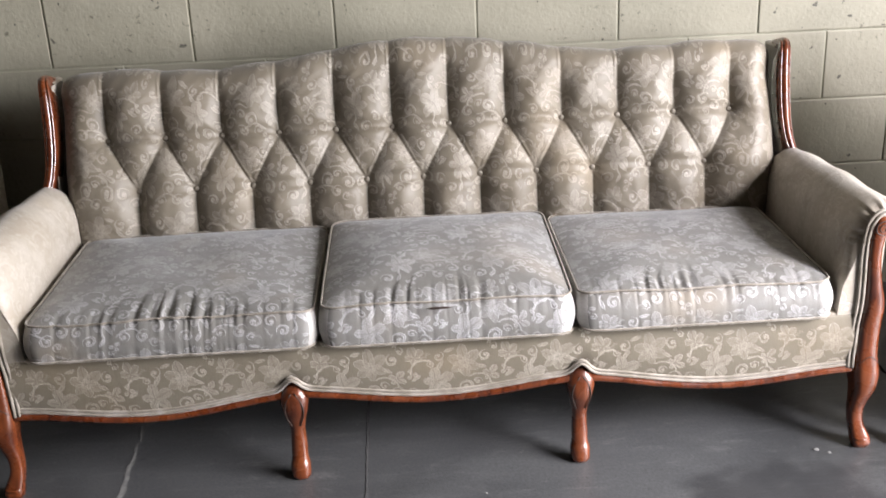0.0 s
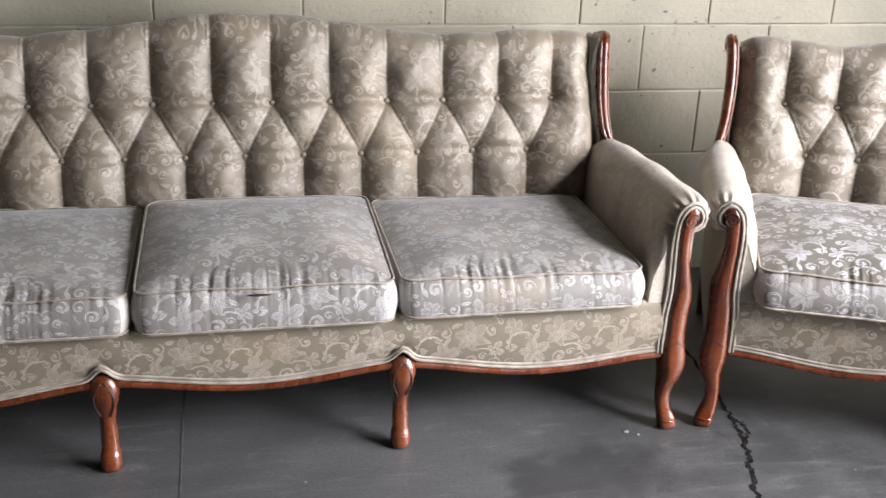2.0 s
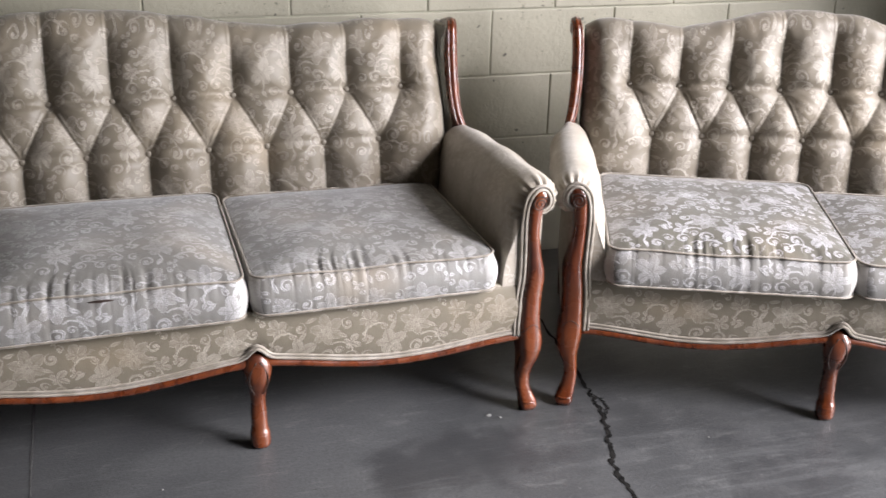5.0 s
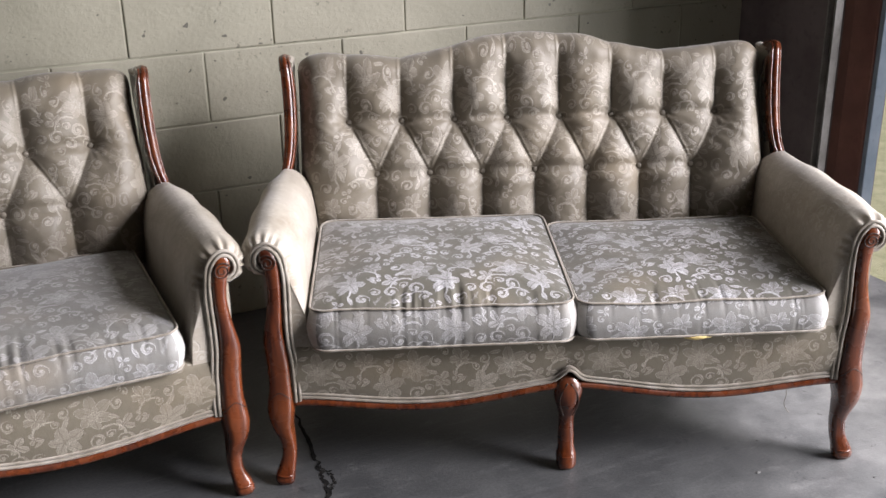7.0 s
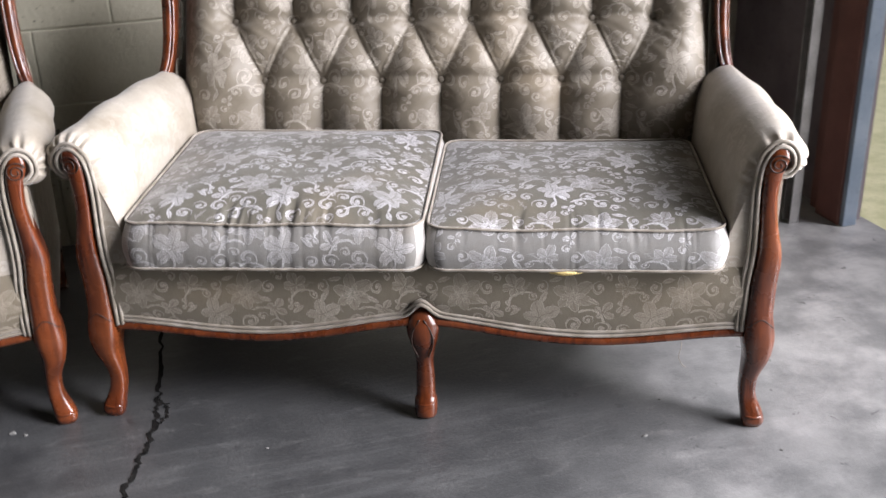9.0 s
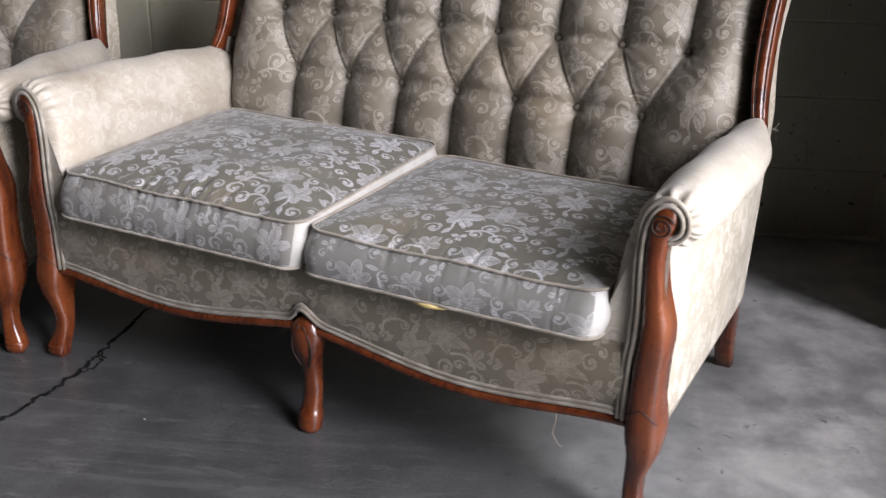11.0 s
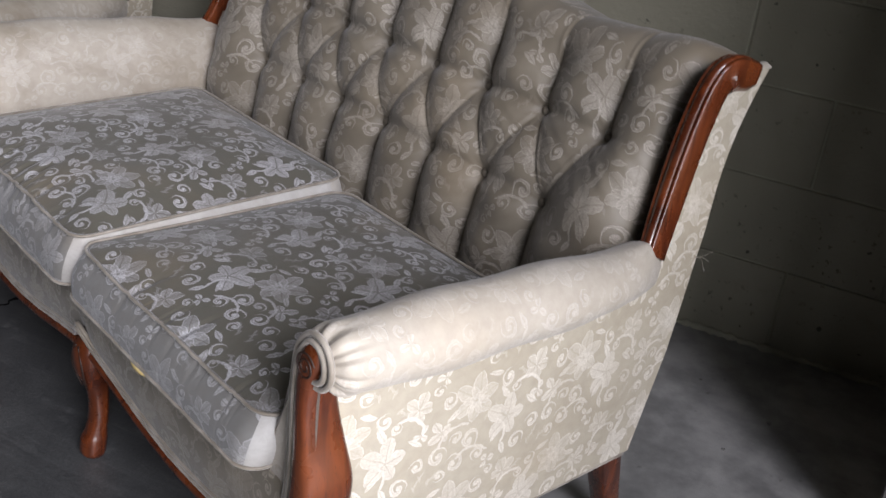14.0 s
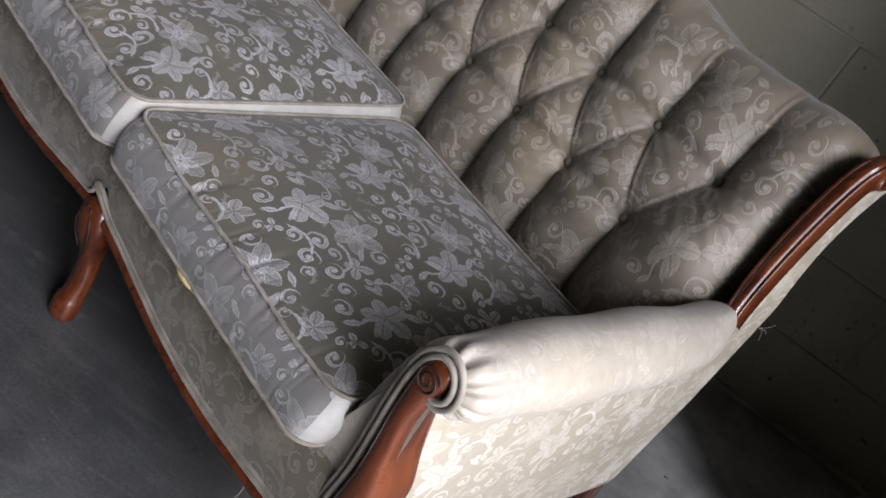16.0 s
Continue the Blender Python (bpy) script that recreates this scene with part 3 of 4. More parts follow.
def segment_distance(X, S, seg):
    """Distance to a crease, place along it from 0 to 1, and the side of it on which a place lies."""
    x0, z0, x1, z1 = seg[:4]
    dx, dz = x1 - x0, z1 - z0
    t = np.clip(((X - x0) * dx + (S - z0) * dz) / (dx * dx + dz * dz), 0, 1)
    ex, ez = X - x0 - t * dx, S - z0 - t * dz
    return np.hypot(ex, ez), t, np.sign(ex * dz - ez * dx)


def stuffed(half, segs, buttons):
    """The stuffing as a stretched skin under even pressure, held down along the creases and at the buttons: heights from 0 to 1 over (x, s)."""
    d = 0.0034
    gx, gs = np.arange(-half - 0.01, half + 0.01, d), np.arange(0.34, 1.0, d)
    X, S = np.meshgrid(gx, gs, indexing="ij")
    K, KH = np.zeros_like(X), np.zeros_like(X)
    for seg in segs:
        dist, t, _ = segment_distance(X, S, seg)
        if seg[4] == "top":
            hold, stiff = 0.09 + 0.52 * t, 0.75 - 0.25 * t
        elif seg[4] == "low":
            hold, stiff = 0.08 + 0.30 * t, 0.75
        else:
            hold, stiff = 0.10 + 0.26 * np.sin(np.pi * t), 0.6
        k = 2.2 * stiff * np.exp(-(dist / 0.0030) ** 2)
        K, KH = K + k, KH + k * hold
    for bx, bz in buttons:
        K = K + 6.0 * np.exp(-((X - bx) ** 2 + (S - bz) ** 2) / 0.0055 ** 2)
    edge = np.abs(X) > half - 0.004
    K, KH = K + 4.0 * edge, KH + 4.0 * edge * 0.25
    h = np.full_like(X, 0.5)
    push = 1.0 / (0.070 ** 2 / 2) * d * d
    for _ in range(1000):
        p = np.pad(h, 1, mode="edge")
        h = (p[2:, 1:-1] + p[:-2, 1:-1] + p[1:-1, 2:] + p[1:-1, :-2] + push + KH) / (4 + K)
    return gx, gs, np.clip(h, 0, 1.6) ** 0.72


def tufted_back(root, hw, n_up, step, ztop, seed):
    segs, buttons = pleats(hw, n_up, step, ztop)
    half = hw - 0.026
    gx, gs, H = stuffed(half, segs, buttons)
    nx, nz = int(2 * half / 0.0026), 150
    xs = np.linspace(-half, half, nx)
    P, UV = np.zeros((nx, nz + 18, 3)), np.zeros((nx, nz + 18, 2))
    rough = np.random.RandomState(seed)
    ph = rough.uniform(0, 6.28, 8)
    row_z, row_x = (buttons[0][1], buttons[-1][1]), (buttons[n_up - 1][0], buttons[-1][0])
    for i, x in enumerate(xs):
        zt = ztop(x)
        r = 0.040
        zs = np.linspace(0.37, zt - 0.022 - r, nz)
        ys = np.interp(zs, BACK_Z, BACK_Y0)
        ty, tz = np.gradient(ys), np.gradient(zs)
        ln = np.hypot(ty, tz)
        ny, nzv = -tz / ln, ty / ln
        # the roll over the top edge, down to the rear
        a = np.linspace(0.0, 1.0, 19)[1:]
        lean = math.atan2(ty[-1], tz[-1])
        ang = lean + a * (math.pi / 2 + 0.3)
        yc, zc = ys[-1] + r * math.cos(lean), zs[-1] - r * math.sin(lean)
        ya = yc - r * np.cos(ang) + 0.03 * np.clip((a - 0.6) / 0.4, 0, 1)
        za = zc + r * np.sin(ang)
        Y, Z = np.concatenate((ys, ya)), np.concatenate((zs, za))
        NY, NZ = np.concatenate((ny, -np.cos(ang))), np.concatenate((nzv, np.sin(ang)))
        S = np.concatenate((zs, zs[-1] + r * a * 1.8))
        fx = (x - gx[0]) / (gx[1] - gx[0])
        i0 = int(fx)
        col = H[i0] * (1 - fx + i0) + H[i0 + 1] * (fx - i0)
        h = np.interp(S, gs, col)
        # the skin sags between neighbouring buttons of a row
        for z0, reach in zip(row_z, row_x):
            inside = 1 / (1 + math.exp((abs(x) - reach - 0.02) / 0.014))
            h = h * (1 - 0.30 * inside * np.exp(-((S - z0 - 0.003) / 0.015) ** 2))
        # over the top edge the channels run together
        u = np.clip((np.arange(len(Y)) - nz + 26) / 36.0, 0, 1)
        h = h + (0.80 - h) * 0.72 * u * u * (3 - 2 * u)
        # wrinkles fan out from the buttons, and the folded cloth stands up in a thin lip along each crease
        fan, lip = np.zeros(len(Y)), np.zeros(len(Y))
        for bx, bz in buttons:
            if abs(x - bx) < 0.09:
                rb = np.hypot(x - bx, S - bz)
                fan += np.sin(11 * np.arctan2(S - bz, x - bx) + 3 * bx + seed) * np.exp(-((rb - 0.022) / 0.016) ** 2)
        for seg in segs:
            if min(seg[0], seg[2]) - 0.02 < x < max(seg[0], seg[2]) + 0.02:
                dist, t, sd = segment_distance(x, S, seg)
                up = -1.0 if seg[4] != "pleat" or seg[2] > seg[0] else 1.0
                lip = np.maximum(lip, np.exp(-((dist * sd * up - 0.0045) / 0.0030) ** 2) * np.clip(6 * t * (1.05 - t), 0, 1))
        edge = np.clip((half - abs(x)) / 0.075, 0, 1)
        env = math.sqrt(max(1 - (1 - edge) ** 2, 0.0))
        u = np.clip((np.arange(len(Y)) - nz + 1) / 18.0, 0, 1)
        fade = 1 - 0.55 * u * u * (3 - 2 * u)
        wr = 0.0013 * (np.sin(31 * x + 23 * S + ph[0]) + np.sin(57 * x - 38 * S + ph[1]) + np.sin(17 * x + 71 * S + ph[2]))
        wr = wr + 0.0007 * np.sin(140 * x + 9 * np.sin(26 * S + ph[3]) + ph[4]) * np.sin(60 * S + 31 * x + ph[5])
        chan = 1 + 0.05 * math.sin(7.3 * x + ph[6]) + 0.05 * math.sin(17.9 * x + ph[7])
        out = (0.051 * chan * h + 0.0020 * lip + 0.0012 * fan * h + wr * np.minimum(h, 1)) * fade - 0.006 - 0.045 * (1 - env) * (1 - 0.7 * u)
        P[i, :, 0], P[i, :, 1], P[i, :, 2] = x, Y + NY * out, Z + NZ * out
        UV[i, :, 0], UV[i, :, 1] = x + 0.31 + 0.2 * seed, S + 0.5 * np.cumsum(np.abs(np.gradient(out))) * 0.4
    sheet("backrest", P, UV, FABRIC_BACK, root, "deep-buttoned brocade back with a serpentine top", flip=True)
    # rear board closing the back
    rows = []
    for x in xs[::6]:
        zz = np.linspace(0.20, ztop(x) - 0.052, 10)
        rows.append(np.stack((np.full(10, x), np.interp(zz, REAR_Z, REAR_Y) + 0.004, zz), 1))
    rows = np.array(rows)
    sheet("rear_panel", rows, rows[:, :, (0, 2)], FABRIC, root)
    # covered buttons
    seen = None
    for bx, bz in buttons:
        y = float(np.interp(bz, BACK_Z, BACK_Y0)) + 0.004
        if seen is None:
            bm = bmesh.new()
            bmesh.ops.create_uvsphere(bm, u_segments=12, v_segments=7, radius=0.0085, matrix=Matrix.Diagonal((1, 0.55, 1, 1)))
            ob = part("button", bm, BUTTON, root, smooth=True)
            seen = ob.data
        else:
            ob = new("button", seen)
            ob.parent = root
        ob.location = (bx, y - 0.0035, bz)


def cushion(root, x0, x1, y0, y1, zb, hf, hb, crown, seed, pucker, drop=0.0, flute=1.0, label="", cloth=None):
    """A loose box seat cushion with corded edges; hf, hb: height of its edge at front and rear. It follows the rounded rectangle outwards from the middle."""
    n = 460
    cx, cy, a, b, rc = (x0 + x1) / 2, (y0 + y1) / 2, (x1 - x0) / 2, (y1 - y0) / 2, 0.034
    rs = np.random.RandomState(seed)
    # perimeter of the rounded rectangle, by arc length
    per = []
    for qx, qy, st in ((1, 1, 0), (-1, 1, 90), (-1, -1, 180), (1, -1, 270)):
        for t in np.linspace(0, 90, 10):
            w = radians(st + t)
            per.append((cx + qx * (a - rc) + rc * math.cos(w), cy + qy * (b - rc) + rc * math.sin(w)))
    per = np.array(per + [per[0]])
    L = np.concatenate(([0], np.cumsum(np.linalg.norm(np.diff(per, axis=0), axis=1))))
    # closer steps along the front, where the cloth is gathered
    probe = np.linspace(0, L[-1], 4000)
    dens = np.where(np.interp(probe, L, per[:, 1]) < y0 + 0.03, 3.2, 1.0)
    acc = np.concatenate(([0], np.cumsum(dens)[:-1]))
    s = np.interp(np.linspace(0, acc[-1], n, endpoint=False), acc, probe)
    px, py = np.interp(s, L, per[:, 0]), np.interp(s, L, per[:, 1])
    ox, oy = px - cx, py - cy
    nrm = np.stack((np.gradient(py), -np.gradient(px)), 1)
    nrm /= np.linalg.norm(nrm, axis=1)[:, None]
    front = np.clip((cy - py) / b * 1.6 - 0.55, 0, 1)
    # gathers of the cloth at the cord: narrow folds of uneven spacing, and a few deeper ones
    small = [(rs.uniform(x0 + 0.03, x1 - 0.03), rs.uniform(0.0026, 0.006), rs.uniform(0.3, 1.0)) for _ in range(int(30 * pucker) + 6)]
    large = [(cx + rs.normal(-0.02, 0.11), rs.uniform(0.004, 0.008), rs.uniform(0.5, 1.0)) for _ in range(int(7 * pucker))]

    def gathers(x, marks, slant=0.0):
        out = np.zeros(len(x))
        for f0, wd, am in marks:
            out += am * np.exp(-((x - f0 - slant) / wd) ** 2)
        return np.clip(out, 0, 1.15) * front

    folds = gathers(px, small) * 0.0026 * flute + gathers(px, large) * 0.0038 * flute
    lump = 0.006 * np.sin(px * 23 + seed) * front + 0.004 * np.sin(px * 9 + 2.1 * seed)
    edge_h = hf + (hb - hf) * (py - y0) / (y1 - y0)
    back_off = 0.026 * np.clip((cy - py) / b, 0, 1) ** 2
    R, U = [], []
    k_top = np.concatenate((np.linspace(0.0, 0.80, 12), np.linspace(0.84, 0.985, 10)))
    for k in k_top:
        x, y = cx + ox * k, cy + oy * k + back_off * k
        eh = hf + (hb - hf) * (y - y0) / (y1 - y0)
        dome = crown * (1 - k ** 3.2)
        near = np.clip((k - 0.72) / 0.28, 0, 1)
        wav = 0.004 * np.sin(x * 19 + seed) * np.sin(y * 15 + 1.3 * seed)
        z = zb + eh + dome + wav * (1 - k ** 4) - (gathers(x, small) * 0.0034 * near + gathers(x, large, 0.012 * (1 - k)) * 0.0075 * np.clip((k - 0.62) / 0.25, 0, 1)) * flute - drop * np.exp(-((x - cx) / 0.12) ** 2 - ((y - y0) / 0.10) ** 2) * (1 - near)
        z = z + lump * 0.35 * near
        R.append(np.stack((x, y, z), 1))
        U.append(np.stack((x + 0.17 * seed, y + 0.11 * seed), 1))
    for k, w in enumerate(np.linspace(0, 1, 11)):
        bulge = 0.011 * math.sin(math.pi * w) - folds * (0.12 + 0.88 * max(1 - 2.2 * w, 0.5 * max(2.4 * w - 1.4, 0)))
        z = zb + (edge_h + lump * 0.35) * (1 - w) + 0.003 * w
        R.append(np.stack((px + nrm[:, 0] * bulge, py + nrm[:, 1] * bulge + back_off * (1 - w), z), 1))
        U.append(np.stack((s + 0.17 * seed, -0.09 * w + 0.4 * seed + np.zeros(n)), 1))
    for k in (0.9, 0.5, 0.0):
        R.append(np.stack((cx + ox * k, cy + oy * k, np.full(n, zb)), 1))
        U.append(np.stack((cx + ox * k, cy + oy * k), 1))
    R, U = np.array(R), np.array(U)
    ob = mesh_object("seat_cushion", R.reshape(-1, 3), grid_faces(len(R), n, wrap_v=True), cloth or FABRIC_SEAT, root, label, U.reshape(-1, 2))
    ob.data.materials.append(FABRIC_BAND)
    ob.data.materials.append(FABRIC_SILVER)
    # narrow bands at the two ends: plain, and paler with painted doorway light
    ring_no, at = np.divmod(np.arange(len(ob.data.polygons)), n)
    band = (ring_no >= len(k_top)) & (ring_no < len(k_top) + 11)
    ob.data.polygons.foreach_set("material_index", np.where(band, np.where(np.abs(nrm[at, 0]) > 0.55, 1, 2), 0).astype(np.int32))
    top = R[len(k_top)] + np.array((0, 0, 0.0015))
    low = R[len(k_top) + 10] + np.array((0, 0, 0.002))
    for ring in (top, low):
        part_ring = ring.copy()
        part_ring[:, :2] += nrm * 0.002
        tube("piping", part_ring[::2], 0.0027, WELT, ob, sides=6, closed=True)
    return ob


ARM = (  # cross-section of the rolled arm, from the seat up, over and under the roll: offset from the post line, height
    (-0.082, 0.30), (-0.078, 0.36), (-0.070, 0.43), (-0.064, 0.48), (-0.056, 0.520), (-0.042, 0.553), (-0.020, 0.577), (0.008, 0.588),
    (0.034, 0.580), (0.052, 0.560), (0.056, 0.535), (0.047, 0.513), (0.030, 0.502), (0.014, 0.500))


def arm(root, hw, side, seed):
    rs = np.random.RandomState(seed)
    prof = smooth_path(ARM, 110)
    ys = np.concatenate((np.linspace(-0.004, 0.05, 12), np.linspace(0.07, 0.612, 32)))
    P, UV = [], []
    ln = np.concatenate(([0], np.cumsum(np.hypot(*np.diff(prof, axis=0).T))))
    # gathers radiate round the front of the roll
    gath = np.zeros(len(prof))
    for _ in range(17):
        g0 = rs.uniform(0.20, ln[-1] - 0.02)
        gath += rs.uniform(0.5, 1.0) * np.exp(-((ln - g0) / 0.0045) ** 2)
    gath = np.clip(gath, 0, 1.2)
    tx, tz = np.gradient(prof[:, 0]), np.gradient(prof[:, 1])
    l2 = np.hypot(tx, tz)
    nx, nz = -tz / l2, tx / l2
    for y in ys:
        f = (y + 0.004) / 0.62
        inward = 0.018 * f * np.clip((0.56 - prof[:, 1]) / 0.2, 0, 1)
        puff = 0.006 * math.sin(math.pi * min(f * 1.2, 1)) + 0.002 * math.sin(31 * y + seed)
        round_front = 0.024 * (1 - math.sqrt(max(0.0, 1 - (1 - min((y + 0.004) / 0.030, 1)) ** 2)))
        near = math.exp(-max(y, 0) / 0.020)
        off = puff - round_front - gath * 0.0115 * near
        flat = np.clip((prof[:, 1] - 0.40) / 0.1, 0, 1)
        x = prof[:, 0] + nx * off * flat + inward * 0.5
        z = prof[:, 1] + nz * off * flat - 0.026 * f * np.clip((prof[:, 1] - 0.45) / 0.1, 0, 1)
        # towards the wing the roll dies into the side
        die = min(max((y - 0.46) / 0.15, 0.0), 1.0) ** 1.6
        x = np.where(x > 0.010, x + (0.010 - x) * die, x)
        z = z - 0.030 * max((y - 0.56) / 0.052, 0.0) ** 2 * np.clip((prof[:, 1] - 0.50) / 0.08, 0, 1)
        P.append(np.stack((side * (hw + x), np.full(len(x), y), z), 1))
        UV.append(np.stack((np.full(len(x), y + 0.13 * seed), ln + 0.05 * seed), 1))
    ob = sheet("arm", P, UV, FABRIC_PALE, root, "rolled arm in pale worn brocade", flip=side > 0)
    # facing of the arm behind the post, and its double cord
    flat = np.clip((prof[:, 1] - 0.40) / 0.1, 0, 1)
    face = prof - np.stack((nx, nz), 1) * (0.022 * flat + 0.001)[:, None]
    poly = [(side * (hw + o), -0.003, z) for o, z in face] + [(side * (hw + 0.010), -0.003, 0.30)]
    mesh_object("arm_front", poly, [tuple(range(len(poly)))[::side]], FABRIC_PALE, ob, uvs=[(p[0], p[2]) for p in poly], smooth=False)
    line = [(-0.036, 0.205), (-0.036, 0.245), (-0.034, 0.302), (-0.029, 0.350), (-0.028, 0.40), (-0.030, 0.47), (-0.029, 0.515), (-0.022, 0.546), (-0.006, 0.566), (0.012, 0.566),
            (0.024, 0.552), (0.025, 0.533), (0.014, 0.521), (0.004, 0.520)]
    for shift, fwd in ((0.0, -0.010), (-0.009, -0.007)):
        pts = []
        c = np.array((0.002, 0.535))
        for o, z in line:
            v = np.array((o, z)) - (c if z > 0.50 else np.array((0.002, z)))
            v = v / (np.linalg.norm(v) + 1e-9)
            pts.append((side * (hw + o + v[0] * -shift), fwd, z - v[1] * shift))
        tube("welt", smooth_path(pts, 60), 0.0042, WELT, ob, sides=6)
    return ob


def post(root, hw, side):
    rows = refine(POST, 64)
    R = []
    for z, xi, xo, yc, hd in rows:
        c = hw - 0.637 + (xi + xo) / 2
        R.append(squircle(side * c, yc, z, (xo - xi) / 2, hd, 24, 0.62))
    ob = rings("front_post", R, WOOD, root, "carved varnished wooden post and cabriole leg", flip=True)
    # volute at the head
    th = np.linspace(0.4, 0.4 + 4.2 * math.pi, 60)
    rr = np.linspace(0.019, 0.003, 60)
    tube("volute", np.stack((side * (hw - 0.001 + rr * np.cos(th)), np.full(60, -0.0178), 0.537 + rr * np.sin(th)), 1), 0.0013, GROOVE, ob, sides=6)
    # joint line across the knee
    arcx = np.linspace(-0.027, 0.024, 14)
    pts = []
    for o in arcx:
        z = 0.236 - 0.024 * (abs(o + 0.002) / 0.027) ** 1.5
        row = rows[np.argmin(np.abs(rows[:, 0] - z))]
        rel = np.clip(abs((hw - 0.637 + (row[1] + row[2]) / 2) - (hw - 0.002 + o)) / ((row[2] - row[1]) / 2), 0, 0.985)
        pts.append((side * (hw - 0.002 + o), row[3] - row[4] * (1 - rel ** 3.2) ** (1 / 3.2) - 0.0001, z))
    tube("joint", pts, 0.0011, GROOVE, ob, sides=5)
    # carved toe
    toe = squircle(0, 0, 0, 0.019, 0.016, 16, 0.9)
    pts = [(side * (hw - 0.001) + p[0] * 0.95, -0.010 + p[1], 0.024) for p in toe] 
    tube("toe_ring", pts, 0.0030, WOOD, ob, sides=6, closed=True)
    return ob


def knee_leg(root, x):
    R = [squircle(x, yc, z, hwid, hd, 20, 0.85) for z, hwid, yc, hd in refine(KNEE_LEG, 48)]
    ob = rings("front_leg", R, WOOD, root, flip=True)
    for s in (-1, 1):
        tube("carving", smooth_path([(x + s * 0.004, -0.018, 0.226), (x + s * 0.018, -0.020, 0.200), (x + s * 0.020, -0.017, 0.172), (x + s * 0.010, -0.008, 0.140)], 16), 0.0018, GROOVE, ob, sides=5)
    toe = squircle(0, 0, 0, 0.020, 0.019, 16, 0.9)
    tube("toe_ring", [(x + p[0], 0.004 + p[1], 0.033) for p in toe], 0.003, WOOD, ob, sides=6, closed=True)
    return ob


def rear_leg(root, hw, side):
    R = []
    for f in np.linspace(0, 1, 8):
        h = 0.024 - 0.007 * (1 - f) ** 1.2
        R.append(squircle(side * (hw - 0.012), 0.655 - 0.060 * f ** 0.8, 0.19 * f, h, h, 16, 0.35))
    return rings("rear_leg", R, WOOD, root, "plain tapered wooden rear leg", flip=True)


def wing(root, hw, side):
    path = smooth_path([(y, z) for y, z in WING], 44)
    t = np.gradient(path, axis=0)
    t /= np.linalg.norm(t, axis=1)[:, None]
    # section: a moulding with two beads and a cove, across (x) and outwards (towards the front)
    sec = [(-0.020, -0.036), (-0.020, 0.007), (-0.017, 0.011), (-0.012, 0.0115), (-0.0105, 0.0090), (-0.009, 0.0118), (0.001, 0.0135), (0.0095, 0.0118),
           (0.011, 0.0090), (0.0125, 0.0110), (0.017, 0.009), (0.019, 0.003), (0.019, -0.020), (0.0, -0.036)]
    R = []
    for k, (p, d) in enumerate(zip(path, t)):
        s = k / 43.0
        bow = -0.012 * math.sin(math.pi * min(s * 1.25, 1)) + 0.004 * (1 - s) ** 6
        grow = 0.66 + 0.16 * math.sin(math.pi * min(s * 1.1, 1))
        deep = 1.30 - 0.35 * max((s - 0.8) / 0.2, 0.0)
        nrm = (-d[1], d[0])
        R.append([(side * (hw + 0.006 + bow + a * grow), p[0] + nrm[0] * b * deep, p[1] + nrm[1] * b * deep) for a, b in sec])
    ob = rings("wing", R, WOOD, root, "moulded varnished wooden wing edge", flip=side > 0)
    # upholstered inside and outside of the wing
    zz = np.linspace(0.50, 0.806, 16)
    wy = np.interp(zz, [z for y, z in WING[:7]], [y for y, z in WING[:7]])
    back = np.interp(zz, REAR_Z, REAR_Y)
    inner = [[(side * (hw - 0.014), y0 + 0.010 + (y1 - y0 - 0.01) * f, z) for f in (0, 0.3, 0.65, 1)] for z, y0, y1 in zip(zz, wy, back)]
    inner = np.array(inner)
    sheet("wing_lining", inner, inner[:, :, (1, 2)], FABRIC_PALE, ob, flip=side > 0)
    outer = [[(side * (hw + 0.012 - 0.012 * math.sin(math.pi * min(max((z - 0.55) / 0.26, 0), 1))), y0 + 0.020 + (y1 - y0 - 0.020) * f, z) for f in (0, 0.3, 0.65, 1)] for z, y0, y1 in zip(zz, wy, back)]
    outer = np.array(outer)
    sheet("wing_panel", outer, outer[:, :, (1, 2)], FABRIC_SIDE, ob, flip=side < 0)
    tip = np.array([[(side * (hw + a), y, 0.806 + 0.006 * math.sin(3.14 * (a + 0.014) / 0.026)) for y in np.linspace(0.70, 0.776, 4)] for a in np.linspace(-0.014, 0.012, 6)])
    sheet("wing_cap", tip, tip[:, :, (0, 1)], FABRIC_PALE, ob, flip=side < 0)
    edge = [(side * (hw + 0.006), y, z) for y, z in ((0.580, 0.535), (0.596, 0.545), (0.612, 0.580))]
    tube("welt", smooth_path(edge, 12), 0.004, WELT, ob, sides=6)
    return ob


def side_panel(root, hw, side):
    rows = []
    for z in np.linspace(0.172, 0.515, 18):
        y1 = float(np.interp(z, REAR_Z, REAR_Y))
        ys = np.linspace(0.022, y1, 26)
        x = hw + 0.012 + 0.008 * np.sin(np.pi * np.clip(ys / y1, 0, 1)) * math.sin(math.pi * min(max((z - 0.15) / 0.4, 0), 1))
        x = x - 0.014 * np.exp(-(ys - 0.022) / 0.025)
        dz = 0.012 * np.exp(-ys / 0.08) * (1 if z < 0.18 else 0)
        rows.append(np.stack((side * x, ys, np.full(26, z) + dz), 1))
    rows = np.array(rows)
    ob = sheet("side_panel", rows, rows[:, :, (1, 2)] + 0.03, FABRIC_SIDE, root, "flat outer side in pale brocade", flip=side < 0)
    cord = [(side * (hw + 0.010), y, 0.170) for y in np.linspace(0.03, 0.62, 20)]
    tube("welt", cord, 0.004, WELT, ob, sides=6)
    return ob


